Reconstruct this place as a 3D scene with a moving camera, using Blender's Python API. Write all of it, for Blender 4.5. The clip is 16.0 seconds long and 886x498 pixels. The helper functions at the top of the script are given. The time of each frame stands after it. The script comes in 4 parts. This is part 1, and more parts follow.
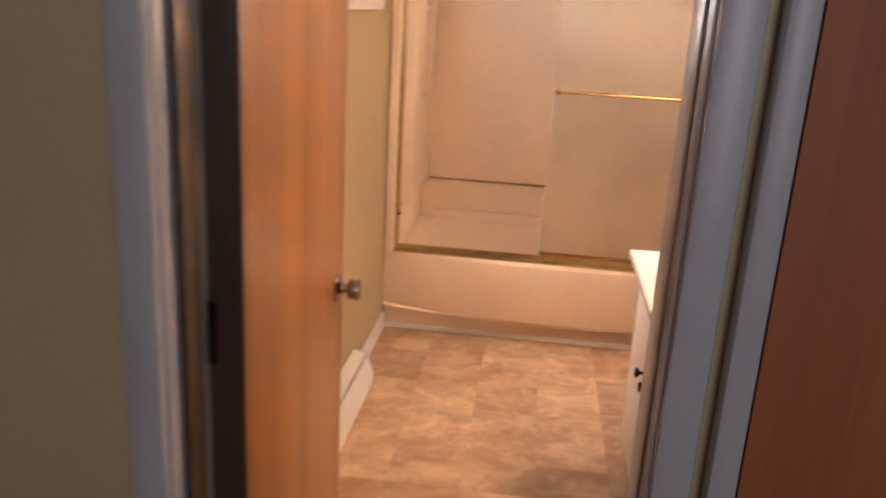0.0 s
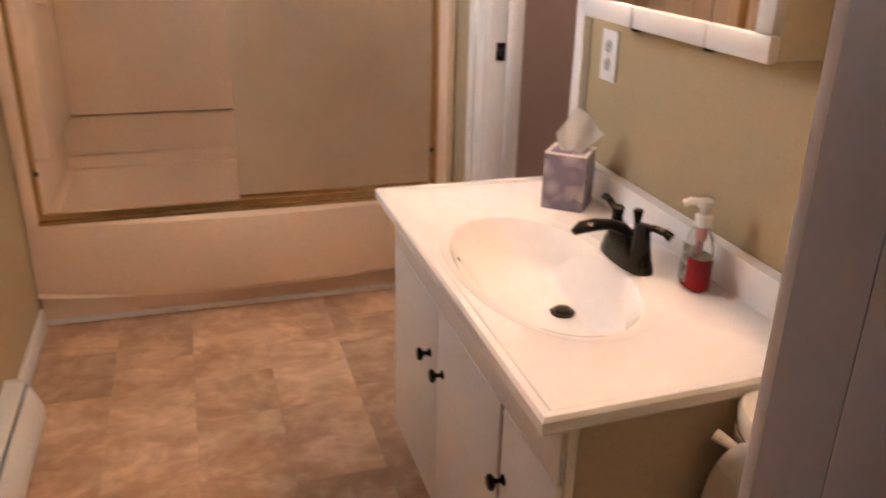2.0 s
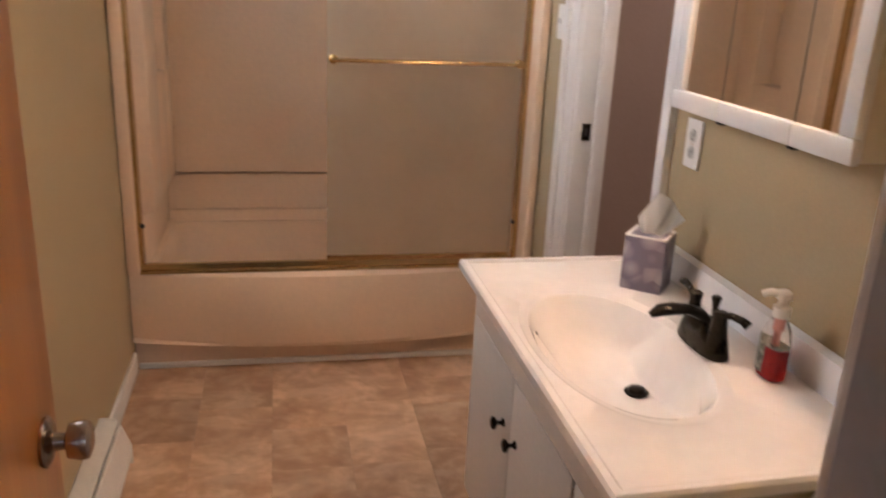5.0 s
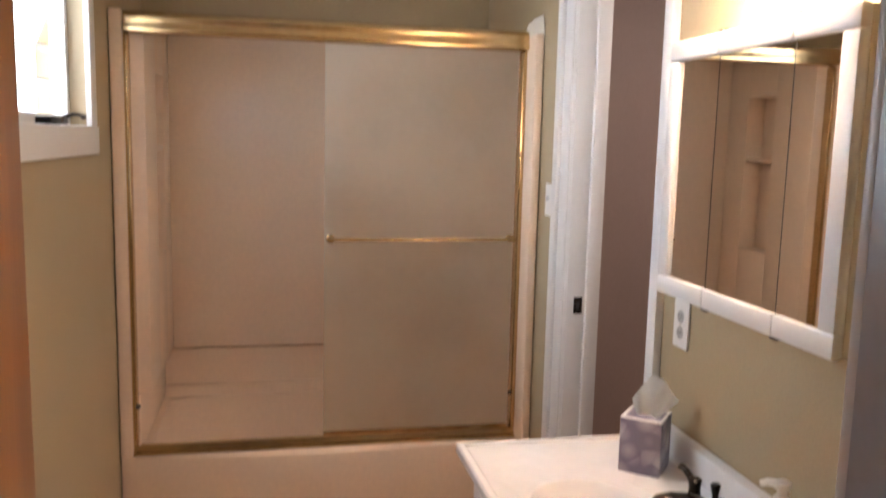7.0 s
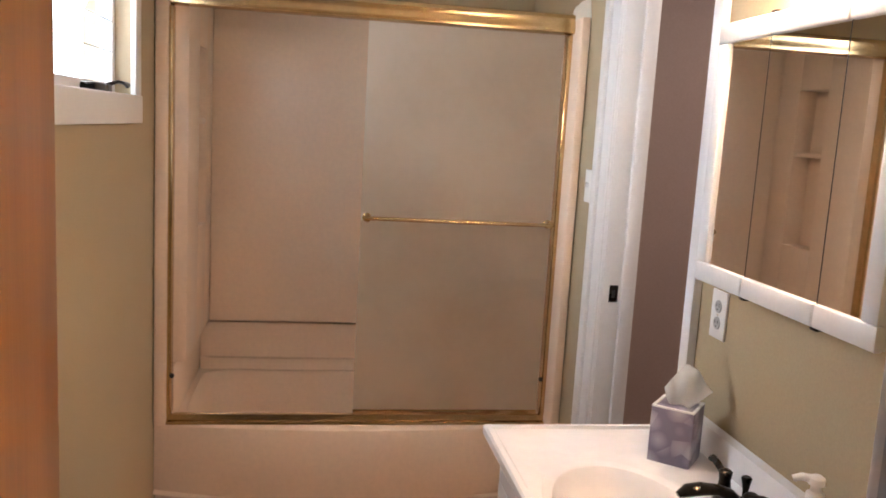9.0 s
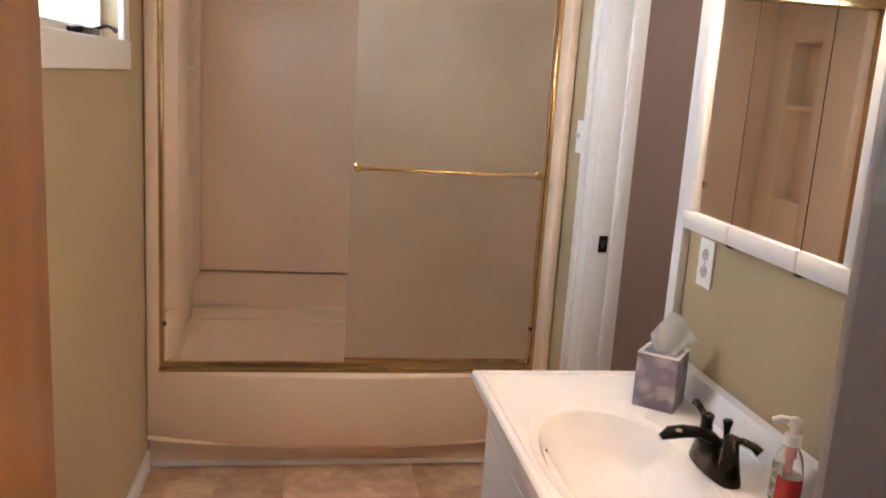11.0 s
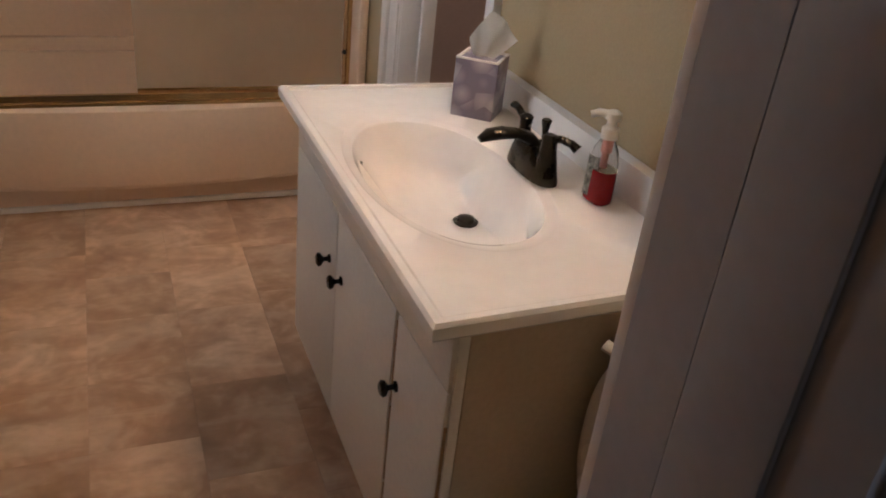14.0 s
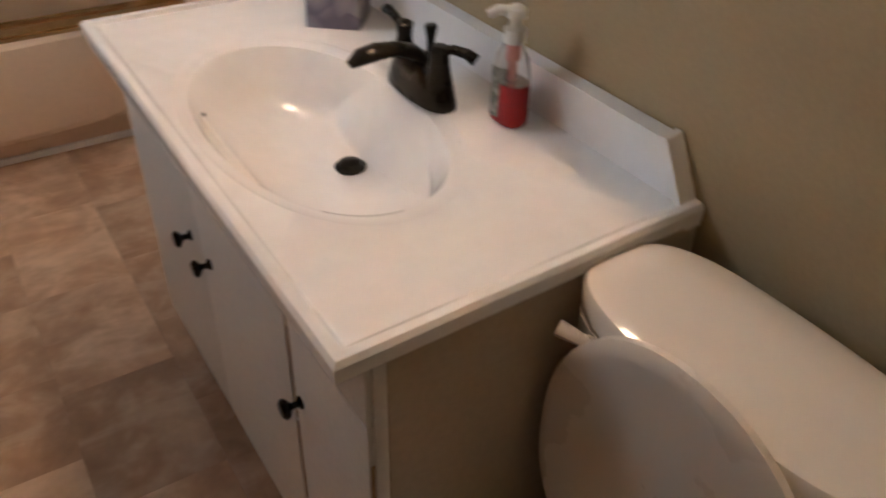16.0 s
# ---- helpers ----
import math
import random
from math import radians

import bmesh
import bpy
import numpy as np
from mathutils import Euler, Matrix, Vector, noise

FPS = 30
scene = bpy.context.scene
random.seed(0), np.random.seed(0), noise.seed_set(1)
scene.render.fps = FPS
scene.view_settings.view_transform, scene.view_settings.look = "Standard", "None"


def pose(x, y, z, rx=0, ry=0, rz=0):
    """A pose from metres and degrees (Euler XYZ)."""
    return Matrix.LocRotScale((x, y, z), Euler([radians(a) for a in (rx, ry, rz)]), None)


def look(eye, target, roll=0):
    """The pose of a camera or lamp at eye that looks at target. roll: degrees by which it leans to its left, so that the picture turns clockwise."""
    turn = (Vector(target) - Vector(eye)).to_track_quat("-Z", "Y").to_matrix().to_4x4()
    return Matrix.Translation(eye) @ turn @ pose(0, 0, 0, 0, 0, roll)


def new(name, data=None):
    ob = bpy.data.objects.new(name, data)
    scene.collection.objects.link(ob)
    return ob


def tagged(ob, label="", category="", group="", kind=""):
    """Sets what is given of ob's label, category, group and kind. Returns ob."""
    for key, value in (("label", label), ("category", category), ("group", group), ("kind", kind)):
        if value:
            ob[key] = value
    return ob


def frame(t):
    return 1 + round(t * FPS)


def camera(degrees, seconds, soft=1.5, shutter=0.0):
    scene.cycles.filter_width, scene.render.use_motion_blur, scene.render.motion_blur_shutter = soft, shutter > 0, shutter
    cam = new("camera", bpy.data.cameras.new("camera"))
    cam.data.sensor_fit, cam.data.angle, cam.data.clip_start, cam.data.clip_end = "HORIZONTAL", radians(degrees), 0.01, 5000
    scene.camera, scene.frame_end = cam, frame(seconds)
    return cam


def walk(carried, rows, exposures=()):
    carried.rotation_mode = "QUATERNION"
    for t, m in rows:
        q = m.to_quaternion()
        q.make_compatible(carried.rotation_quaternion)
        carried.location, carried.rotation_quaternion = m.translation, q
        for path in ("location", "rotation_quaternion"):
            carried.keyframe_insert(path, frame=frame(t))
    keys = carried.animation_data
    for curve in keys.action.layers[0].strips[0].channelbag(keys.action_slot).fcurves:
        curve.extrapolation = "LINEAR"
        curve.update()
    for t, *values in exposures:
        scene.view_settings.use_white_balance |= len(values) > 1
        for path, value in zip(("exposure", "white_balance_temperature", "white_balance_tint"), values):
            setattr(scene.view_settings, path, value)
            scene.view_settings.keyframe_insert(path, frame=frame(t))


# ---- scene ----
SOFT = 1.7
BULB, WINDOW, HALL, NEXT, SHADE, OUTSIDE = 5.0, 8.0, 11.5, 14.0, 42.0, 14.0
DOOR_X, DOOR_TURN = 0.264, 0.5
EXPOSURES = ((0.0, 0.8, 7500, 24), (0.5, 0.6, 7500, 24), (1.5, 0.35, 7400, 24), (2.0, 0.15, 7000, 22), (2.5, -0.1, 6900, 21), (3.0, -0.3, 6800, 20), (3.5, -0.15, 6700, 19), (5.0, -0.15, 6550, 18), (7.5, -0.02, 6050, 14), (8.0, -0.35, 6050, 14), (8.5, -0.2, 6050, 14), (9.0, 0.07, 6050, 14), (12.5, 0.04, 6150, 12), (13.0, -0.05, 6150, 12), (13.5, -0.3, 6150, 12), (14.5, -0.6, 6100, 11), (15.5, -0.65, 6050, 10), (16.0, -0.55, 5950, 10))
cam = camera(57.0, 16.0, soft=SOFT, shutter=0.6)
PATH = [
    (0, (0.669, -0.498, 1.54), (0.468, 1.406, 0.963), 3.3),
    (0.5, (0.671, -0.246, 1.500), (0.655, 1.684, 0.976), 1.4),
    (1, (0.704, 0.051, 1.472), (0.829, 1.995, 1.017), 1.2),
    (1.5, (0.649, 0.161, 1.486), (0.945, 2.064, 0.947), 1.9),
    (2, (0.593, 0.231, 1.438), (1.149, 1.994, 0.673), 1.3),
    (2.5, (0.588, 0.244, 1.433), (1.242, 1.967, 0.658), 2.5),
    (3, (0.596, 0.288, 1.352), (1.228, 1.927, 0.397), 5.3),
    (3.5, (0.58, 0.294, 1.336), (1.159, 1.889, 0.276), 6.9),
    (4, (0.594, 0.296, 1.38), (1.023, 1.983, 0.396), 2.5),
    (4.5, (0.579, 0.216, 1.441), (1.02, 2.021, 0.703), 2.6),
    (5, (0.556, 0.173, 1.481), (0.947, 2.032, 0.857), 2.7),
    (5.2, (0.571, 0.202, 1.47), (0.914, 2.085, 0.888), 3.0),
    (7.3, (0.556, 0.144, 1.581), (0.97, 2.097, 1.455), 1.2),
    (7.5, (0.557, 0.14, 1.583), (0.973, 2.096, 1.536), 1.4),
    (8, (0.553, 0.151, 1.571), (0.97, 2.099, 1.401), 1.5),
    (8.5, (0.565, 0.157, 1.55), (0.915, 2.108, 1.281), 2.9),
    (9, (0.57, 0.166, 1.541), (0.879, 2.12, 1.247), 3.3),
    (11.3, (0.575, 0.151, 1.523), (0.911, 2.072, 1.08), 3.8),
    (11.5, (0.574, 0.154, 1.519), (0.914, 2.068, 1.047), 3.8),
    (12, (0.56, 0.153, 1.493), (0.877, 2.056, 0.968), 4.5),
    (12.5, (0.562, 0.166, 1.485), (0.895, 2.025, 0.826), 5.2),
    (13, (0.556, 0.17, 1.478), (0.901, 2.02, 0.801), 5.7),
    (13.5, (0.617, 0.209, 1.429), (1.243, 1.926, 0.618), 5.2),
    (14, (0.634, 0.253, 1.404), (1.362, 1.861, 0.464), 6.5),
    (14.5, (0.649, 0.27, 1.417), (1.453, 1.868, 0.522), 9.0),
    (15, (0.677, 0.329, 1.396), (1.49, 1.941, 0.535), 9.4),
    (15.5, (0.737, 0.493, 1.361), (1.508, 2.002, 0.3), 6.5),
    (16, (0.783, 0.552, 1.36), (1.668, 1.898, 0.175), 1.5),
]
walk(cam, [(t, look(eye, target, roll)) for t, eye, target, roll in PATH], exposures=EXPOSURES)

# ---- light and exposure ----
world = bpy.data.worlds.new("sky")
scene.world = world
world.use_nodes = True
_sky = world.node_tree.nodes.new("ShaderNodeTexSky")
_sky.sky_type = "NISHITA"
_sky.sun_disc = False
_sky.sun_elevation = radians(35)
_sky.sun_rotation = radians(250)
world.node_tree.nodes["Background"].inputs[1].default_value = 0.12
world.node_tree.links.new(_sky.outputs[0], world.node_tree.nodes["Background"].inputs[0])

_sun = new("sun", bpy.data.lights.new("sun", "SUN"))
_sun.data.energy, _sun.data.angle, _sun.data.color = 2.0, radians(0.5), (1.0, 0.94, 0.86)
_sun.matrix_world = look((3, -4, 5), (0, 0, 0))


def area_lamp(name, eye, target, w, h, watts, color):
    ob = new(name, bpy.data.lights.new(name, "AREA"))
    ob.data.shape, ob.data.size, ob.data.size_y = "RECTANGLE", w, h
    ob.data.energy, ob.data.color = watts, color
    ob.matrix_world = look(eye, target)
    return ob


def bulb(name, place, watts, radius=0.03, color=(1.0, 0.77, 0.55)):
    ob = new(name, bpy.data.lights.new(name, "POINT"))
    ob.data.energy, ob.data.color, ob.data.shadow_soft_size = watts, color, radius
    ob.location = place
    return ob


LAMP_Y = (1.45, 1.66)
for _y in LAMP_Y:
    bulb("vanity_bulb", (1.395, _y, 1.955), BULB)
area_lamp("window_daylight", (-0.10, 2.40, 1.86), (1.0, 2.40, 1.4), 0.66, 0.5, WINDOW, (0.80, 0.90, 1.0))
area_lamp("hall_daylight", (1.35, -2.2, 1.9), (0.50, 0.4, 1.1), 0.9, 1.2, HALL, (0.72, 0.84, 1.0))
area_lamp("next_room_light", (2.5, 2.2, 2.3), (2.3, 2.4, 0.8), 0.6, 0.6, NEXT, (1.0, 0.86, 0.74))

# ---- materials ----


def material(name, color, rough=0.5, metal=0.0, vary=0.12, scale=6.0, fine=60.0, bump=0.1, coat=0.0,
             random_tone=0.0, stretch=(1, 1, 1), spec=0.5, depth=0.002):
    """Principled paint, stone or metal with variation at two scales and a fine relief, in metres."""
    m = bpy.data.materials.new(name)
    m.use_nodes = True
    n, l = m.node_tree.nodes, m.node_tree.links
    b = n["Principled BSDF"]
    b.inputs["Roughness"].default_value, b.inputs["Metallic"].default_value = rough, metal
    b.inputs["Coat Weight"].default_value = coat
    b.inputs["Specular IOR Level"].default_value = spec
    geo = n.new("ShaderNodeNewGeometry")
    mp = n.new("ShaderNodeMapping")
    mp.inputs["Scale"].default_value = stretch
    l.new(geo.outputs["Position"], mp.inputs[0])
    big, small = n.new("ShaderNodeTexNoise"), n.new("ShaderNodeTexNoise")
    big.inputs["Scale"].default_value, big.inputs["Detail"].default_value = scale, 6
    small.inputs["Scale"].default_value, small.inputs["Detail"].default_value = fine, 4
    l.new(mp.outputs[0], big.inputs[0]), l.new(mp.outputs[0], small.inputs[0])
    add = n.new("ShaderNodeMath")
    add.operation = "ADD"
    l.new(big.outputs[0], add.inputs[0]), l.new(small.outputs[0], add.inputs[1])
    ramp = n.new("ShaderNodeMapRange")
    ramp.inputs[1].default_value, ramp.inputs[2].default_value = 0.7, 1.3
    ramp.inputs[3].default_value, ramp.inputs[4].default_value = 1 - vary, 1 + vary
    l.new(add.outputs[0], ramp.inputs[0])
    tone = n.new("ShaderNodeVectorMath")
    tone.operation = "SCALE"
    tone.inputs[0].default_value = color[:3]
    l.new(ramp.outputs[0], tone.inputs["Scale"])
    out = tone.outputs[0]
    if random_tone:
        info = n.new("ShaderNodeObjectInfo")
        r = n.new("ShaderNodeMapRange")
        r.inputs[3].default_value, r.inputs[4].default_value = 1 - random_tone, 1 + random_tone
        l.new(info.outputs["Random"], r.inputs[0])
        t2 = n.new("ShaderNodeVectorMath")
        t2.operation = "SCALE"
        l.new(out, t2.inputs[0]), l.new(r.outputs[0], t2.inputs["Scale"])
        out = t2.outputs[0]
    l.new(out, b.inputs["Base Color"])
    if bump:
        bp = n.new("ShaderNodeBump")
        bp.inputs["Strength"].default_value, bp.inputs["Distance"].default_value = bump, depth
        l.new(small.outputs[0], bp.inputs["Height"]), l.new(bp.outputs[0], b.inputs["Normal"])
    rr = n.new("ShaderNodeMapRange")
    rr.inputs[1].default_value, rr.inputs[2].default_value = 0.3, 0.7
    rr.inputs[3].default_value, rr.inputs[4].default_value = max(0.02, rough * 0.85), min(1, rough * 1.15)
    l.new(big.outputs[0], rr.inputs[0]), l.new(rr.outputs[0], b.inputs["Roughness"])
    return m


def wood(name, dark, light, rough=0.35, scale=7.0, coat=0.3, stretch=(1, 1, 0.025)):
    m = material(name, light, rough, bump=0.06, coat=coat)
    n, l = m.node_tree.nodes, m.node_tree.links
    b = n["Principled BSDF"]
    geo, mp = n.new("ShaderNodeNewGeometry"), n.new("ShaderNodeMapping")
    mp.inputs["Scale"].default_value = stretch
    l.new(geo.outputs["Position"], mp.inputs[0])
    wide, grain = n.new("ShaderNodeTexNoise"), n.new("ShaderNodeTexNoise")
    wide.inputs["Scale"].default_value, wide.inputs["Detail"].default_value = scale, 3
    wide.inputs["Distortion"].default_value = 0.0
    grain.inputs["Scale"].default_value, grain.inputs["Detail"].default_value = scale * 22, 5
    l.new(mp.outputs[0], wide.inputs[0]), l.new(mp.outputs[0], grain.inputs[0])
    mx = n.new("ShaderNodeMix")
    mx.data_type = "FLOAT"
    mx.inputs[0].default_value = 0.24
    l.new(wide.outputs[0], mx.inputs[2]), l.new(grain.outputs[0], mx.inputs[3])
    r = n.new("ShaderNodeValToRGB")
    r.color_ramp.elements[0].position, r.color_ramp.elements[0].color = 0.32, (*dark, 1)
    r.color_ramp.elements[1].position, r.color_ramp.elements[1].color = 0.66, (*light, 1)
    l.new(mx.outputs[0], r.inputs[0]), l.new(r.outputs[0], b.inputs["Base Color"])
    l.remove(b.inputs["Roughness"].links[0])
    l.new(grain.outputs[0], b.inputs["Normal"].links[0].from_node.inputs["Height"])
    return m


def glassy(name, color, rough, transmission=1.0, ior=1.45, bump=0.0, scale=300.0):
    m = bpy.data.materials.new(name)
    m.use_nodes = True
    n, l = m.node_tree.nodes, m.node_tree.links
    b = n["Principled BSDF"]
    b.inputs["Base Color"].default_value = (*color, 1)
    b.inputs["Roughness"].default_value, b.inputs["IOR"].default_value = rough, ior
    b.inputs["Transmission Weight"].default_value = transmission
    if bump:
        t, bp, geo = n.new("ShaderNodeTexNoise"), n.new("ShaderNodeBump"), n.new("ShaderNodeNewGeometry")
        t.inputs["Scale"].default_value = scale
        bp.inputs["Strength"].default_value, bp.inputs["Distance"].default_value = bump, 0.001
        l.new(geo.outputs["Position"], t.inputs[0])
        l.new(t.outputs[0], bp.inputs["Height"]), l.new(bp.outputs[0], b.inputs["Normal"])
    return m


def glowing(name, color, strength):
    m = bpy.data.materials.new(name)
    m.use_nodes = True
    b = m.node_tree.nodes["Principled BSDF"]
    b.inputs["Base Color"].default_value = (*color, 1)
    b.inputs["Emission Color"].default_value, b.inputs["Emission Strength"].default_value = (*color, 1), strength
    return m


def vinyl_material():
    """Stone-look vinyl: clouded tan and brown, each piece a little different."""
    m = material("stone_vinyl", (0.36, 0.23, 0.135), 0.42, vary=0.1, bump=0.05, random_tone=0.14)
    n, l = m.node_tree.nodes, m.node_tree.links
    b = n["Principled BSDF"]
    geo, info, off = n.new("ShaderNodeNewGeometry"), n.new("ShaderNodeObjectInfo"), n.new("ShaderNodeVectorMath")
    off.operation = "ADD"
    l.new(geo.outputs["Position"], off.inputs[0]), l.new(info.outputs["Random"], off.inputs[1])
    cloud, vein = n.new("ShaderNodeTexNoise"), n.new("ShaderNodeTexNoise")
    cloud.inputs["Scale"].default_value, cloud.inputs["Detail"].default_value = 5.5, 3
    cloud.inputs["Distortion"].default_value = 0.5
    cloud.inputs["Roughness"].default_value = 0.62
    vein.inputs["Scale"].default_value, vein.inputs["Detail"].default_value = 26, 6
    l.new(off.outputs[0], cloud.inputs[0]), l.new(off.outputs[0], vein.inputs[0])
    mx = n.new("ShaderNodeMix")
    mx.data_type = "FLOAT"
    mx.inputs[0].default_value = 0.25
    l.new(cloud.outputs[0], mx.inputs[2]), l.new(vein.outputs[0], mx.inputs[3])
    r = n.new("ShaderNodeValToRGB")
    e = r.color_ramp.elements
    e[0].position, e[0].color = 0.32, (0.33, 0.195, 0.122, 1)
    e[1].position, e[1].color = 0.68, (0.66, 0.46, 0.32, 1)
    mid = e.new(0.5)
    mid.color = (0.45, 0.282, 0.178, 1)
    l.new(mx.outputs[0], r.inputs[0])
    rt = n.new("ShaderNodeMapRange")
    rt.inputs[3].default_value, rt.inputs[4].default_value = 0.88, 1.24
    l.new(info.outputs["Random"], rt.inputs[0])
    t2 = n.new("ShaderNodeVectorMath")
    t2.operation = "SCALE"
    streak, band, pale = n.new("ShaderNodeTexNoise"), n.new("ShaderNodeMapRange"), n.new("ShaderNodeMix")
    turn = n.new("ShaderNodeMapping")
    turn.inputs["Rotation"].default_value, turn.inputs["Scale"].default_value = (0, 0, 0.6), (1.0, 2.6, 1.0)
    streak.inputs["Scale"].default_value, streak.inputs["Detail"].default_value, streak.inputs["Distortion"].default_value = 4.2, 4, 0.7
    band.inputs[1].default_value, band.inputs[2].default_value = 0.50, 0.66
    band.inputs[4].default_value = 0.32
    pale.data_type = "RGBA"
    pale.inputs[7].default_value = (0.74, 0.56, 0.42, 1)
    l.new(off.outputs[0], turn.inputs[0]), l.new(turn.outputs[0], streak.inputs[0]), l.new(streak.outputs[0], band.inputs[0])
    l.new(band.outputs[0], pale.inputs[0]), l.new(r.outputs[0], pale.inputs[6])
    l.new(pale.outputs[2], t2.inputs[0]), l.new(rt.outputs[0], t2.inputs["Scale"])
    l.new(t2.outputs[0], b.inputs["Base Color"])
    return m


def frosted_material():
    """Frosted glass with cloudy soap film in uneven patches."""
    m = glassy("frosted_glass", (0.83, 0.81, 0.72), 0.42, 0.95, bump=0.15)
    n, l = m.node_tree.nodes, m.node_tree.links
    geo, film, fleck, add = (n.new("ShaderNodeNewGeometry"), n.new("ShaderNodeTexNoise"), n.new("ShaderNodeTexNoise"), n.new("ShaderNodeMath"))
    film.inputs["Scale"].default_value, film.inputs["Detail"].default_value = 3.2, 5
    fleck.inputs["Scale"].default_value, fleck.inputs["Detail"].default_value = 38, 3
    add.operation = "MULTIPLY_ADD"
    add.inputs[1].default_value = 0.22
    l.new(geo.outputs["Position"], film.inputs[0]), l.new(geo.outputs["Position"], fleck.inputs[0])
    l.new(fleck.outputs[0], add.inputs[0]), l.new(film.outputs[0], add.inputs[2])
    ramp = n.new("ShaderNodeValToRGB")
    e = ramp.color_ramp.elements
    e[0].position, e[0].color = 0.38, (0.76, 0.685, 0.575, 1)
    e[1].position, e[1].color = 0.72, (0.90, 0.82, 0.71, 1)
    l.new(add.outputs[0], ramp.inputs[0]), l.new(ramp.outputs[0], n["Principled BSDF"].inputs["Base Color"])
    return m


def tissue_material():
    """Thin white paper that lets light through."""
    m = material("white_tissue", (0.93, 0.92, 0.90), 0.9, vary=0.04, scale=40, fine=300, bump=0.25)
    n, l = m.node_tree.nodes, m.node_tree.links
    thin, mix = n.new("ShaderNodeBsdfTranslucent"), n.new("ShaderNodeMixShader")
    thin.inputs[0].default_value = (0.93, 0.92, 0.90, 1)
    mix.inputs[0].default_value = 0.2
    l.new(n["Principled BSDF"].outputs[0], mix.inputs[1]), l.new(thin.outputs[0], mix.inputs[2])
    l.new(mix.outputs[0], n["Material Output"].inputs[0])
    return m


M_WALL = material("olive_tan_wall_paint", (0.43, 0.335, 0.20), 0.55, vary=0.06, scale=3, fine=180, bump=0.25, depth=0.001)
M_CEIL = material("ceiling_paint", (0.72, 0.70, 0.66), 0.8, vary=0.04, bump=0.3)
M_TRIM = material("white_trim_paint", (0.78, 0.76, 0.74), 0.35, vary=0.03, scale=9, fine=120, bump=0.04)
# doorway trim: grey taken darker to hold the shade on the hall-side reveal
M_SHADETRIM = material("shade_greyed_trim_paint", (0.38, 0.38, 0.405), 0.38, vary=0.05, scale=8, fine=120, bump=0.05)
M_MAUVE = material("mauve_brown_wall_paint", (0.36, 0.26, 0.225), 0.6, vary=0.06, scale=2.5, fine=150, bump=0.2)
M_TUB = material("almond_gelcoat", (0.85, 0.66, 0.50), 0.38, vary=0.04, scale=2.5, fine=60, bump=0.03, coat=0.05)
M_GOLD = material("polished_brass", (0.60, 0.42, 0.21), 0.2, 1.0, vary=0.1, scale=12, fine=90, bump=0.05)
M_FROST = frosted_material()
M_MIRROR = material("mirror_silver", (0.86, 0.86, 0.85), 0.015, 1.0, vary=0.01, bump=0.0)
M_MARBLE = material("white_cultured_marble", (0.88, 0.862, 0.858), 0.14, vary=0.03, scale=5, fine=30, bump=0.015, coat=0.4)
M_CABINET = material("white_cabinet_paint", (0.75, 0.72, 0.69), 0.4, vary=0.05, scale=7, fine=90, bump=0.1)
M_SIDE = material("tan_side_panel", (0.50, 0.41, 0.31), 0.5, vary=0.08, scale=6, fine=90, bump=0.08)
# bare wood of worn edges; also the painted shade of the toe recess
M_WORN_TOESHADE = material("worn_edge_and_toe_shade_brown", (0.34, 0.22, 0.13), 0.6, vary=0.25, scale=30, fine=200, bump=0.2)
M_BRONZE = material("oil_rubbed_bronze", (0.022, 0.018, 0.014), 0.28, 0.8, vary=0.25, scale=30, fine=160, bump=0.05)
M_NICKEL = material("brushed_nickel", (0.42, 0.35, 0.28), 0.3, 1.0, vary=0.1, scale=12, fine=120, bump=0.05)
M_PORC = material("white_porcelain", (0.74, 0.69, 0.63), 0.12, vary=0.012, scale=4, fine=40, bump=0.01, coat=0.5)
M_SEAT = material("white_plastic_seat", (0.66, 0.61, 0.56), 0.28, vary=0.010, bump=0.02)
M_CHROME = material("chrome", (0.72, 0.68, 0.62), 0.12, 1.0, vary=0.05, bump=0.0)
M_KNOB = material("satin_nickel", (0.40, 0.34, 0.29), 0.24, 1.0, vary=0.08, bump=0.0)
M_DOOR = wood("honey_birch_veneer", (0.25, 0.080, 0.016), (0.45, 0.172, 0.040), 0.3, 11)
# near-black that paints the shadow in the door's hinge gap
M_HINGESHADE = wood("hinge_gap_shade_brown", (0.035, 0.018, 0.01), (0.07, 0.035, 0.018), 0.5, 7)
M_BROWN = wood("brown_wood_panel", (0.24, 0.060, 0.020), (0.44, 0.125, 0.042), 0.6, 4, coat=0.0)
M_VINYL = vinyl_material()
M_GROUT = material("vinyl_joint", (0.36, 0.23, 0.145), 0.6, vary=0.15)
M_DARK = material("black_plastic", (0.02, 0.02, 0.02), 0.5, bump=0.0)
M_PLATE = material("white_plastic_plate", (0.82, 0.80, 0.77), 0.3, vary=0.02, bump=0.0)
M_HEATER = material("white_heater_enamel", (0.76, 0.74, 0.70), 0.35, vary=0.05, scale=9, fine=90, bump=0.05)
M_SOCKET = material("grey_socket_plastic", (0.46, 0.45, 0.43), 0.4, vary=0.03, bump=0.0)
M_TISSUE = tissue_material()
M_SOAP = glassy("red_liquid_soap", (0.38, 0.014, 0.018), 0.08, 0.3, 1.34)
M_CLEAR = glassy("clear_plastic", (0.97, 0.95, 0.94), 0.05, 0.95, 1.08)
M_LABEL = material("dark_floral_label", (0.24, 0.225, 0.20), 0.4, vary=1.0, scale=70, fine=130, bump=0.0)
M_SHADE = glowing("lit_white_glass", (1.0, 0.79, 0.575), SHADE)
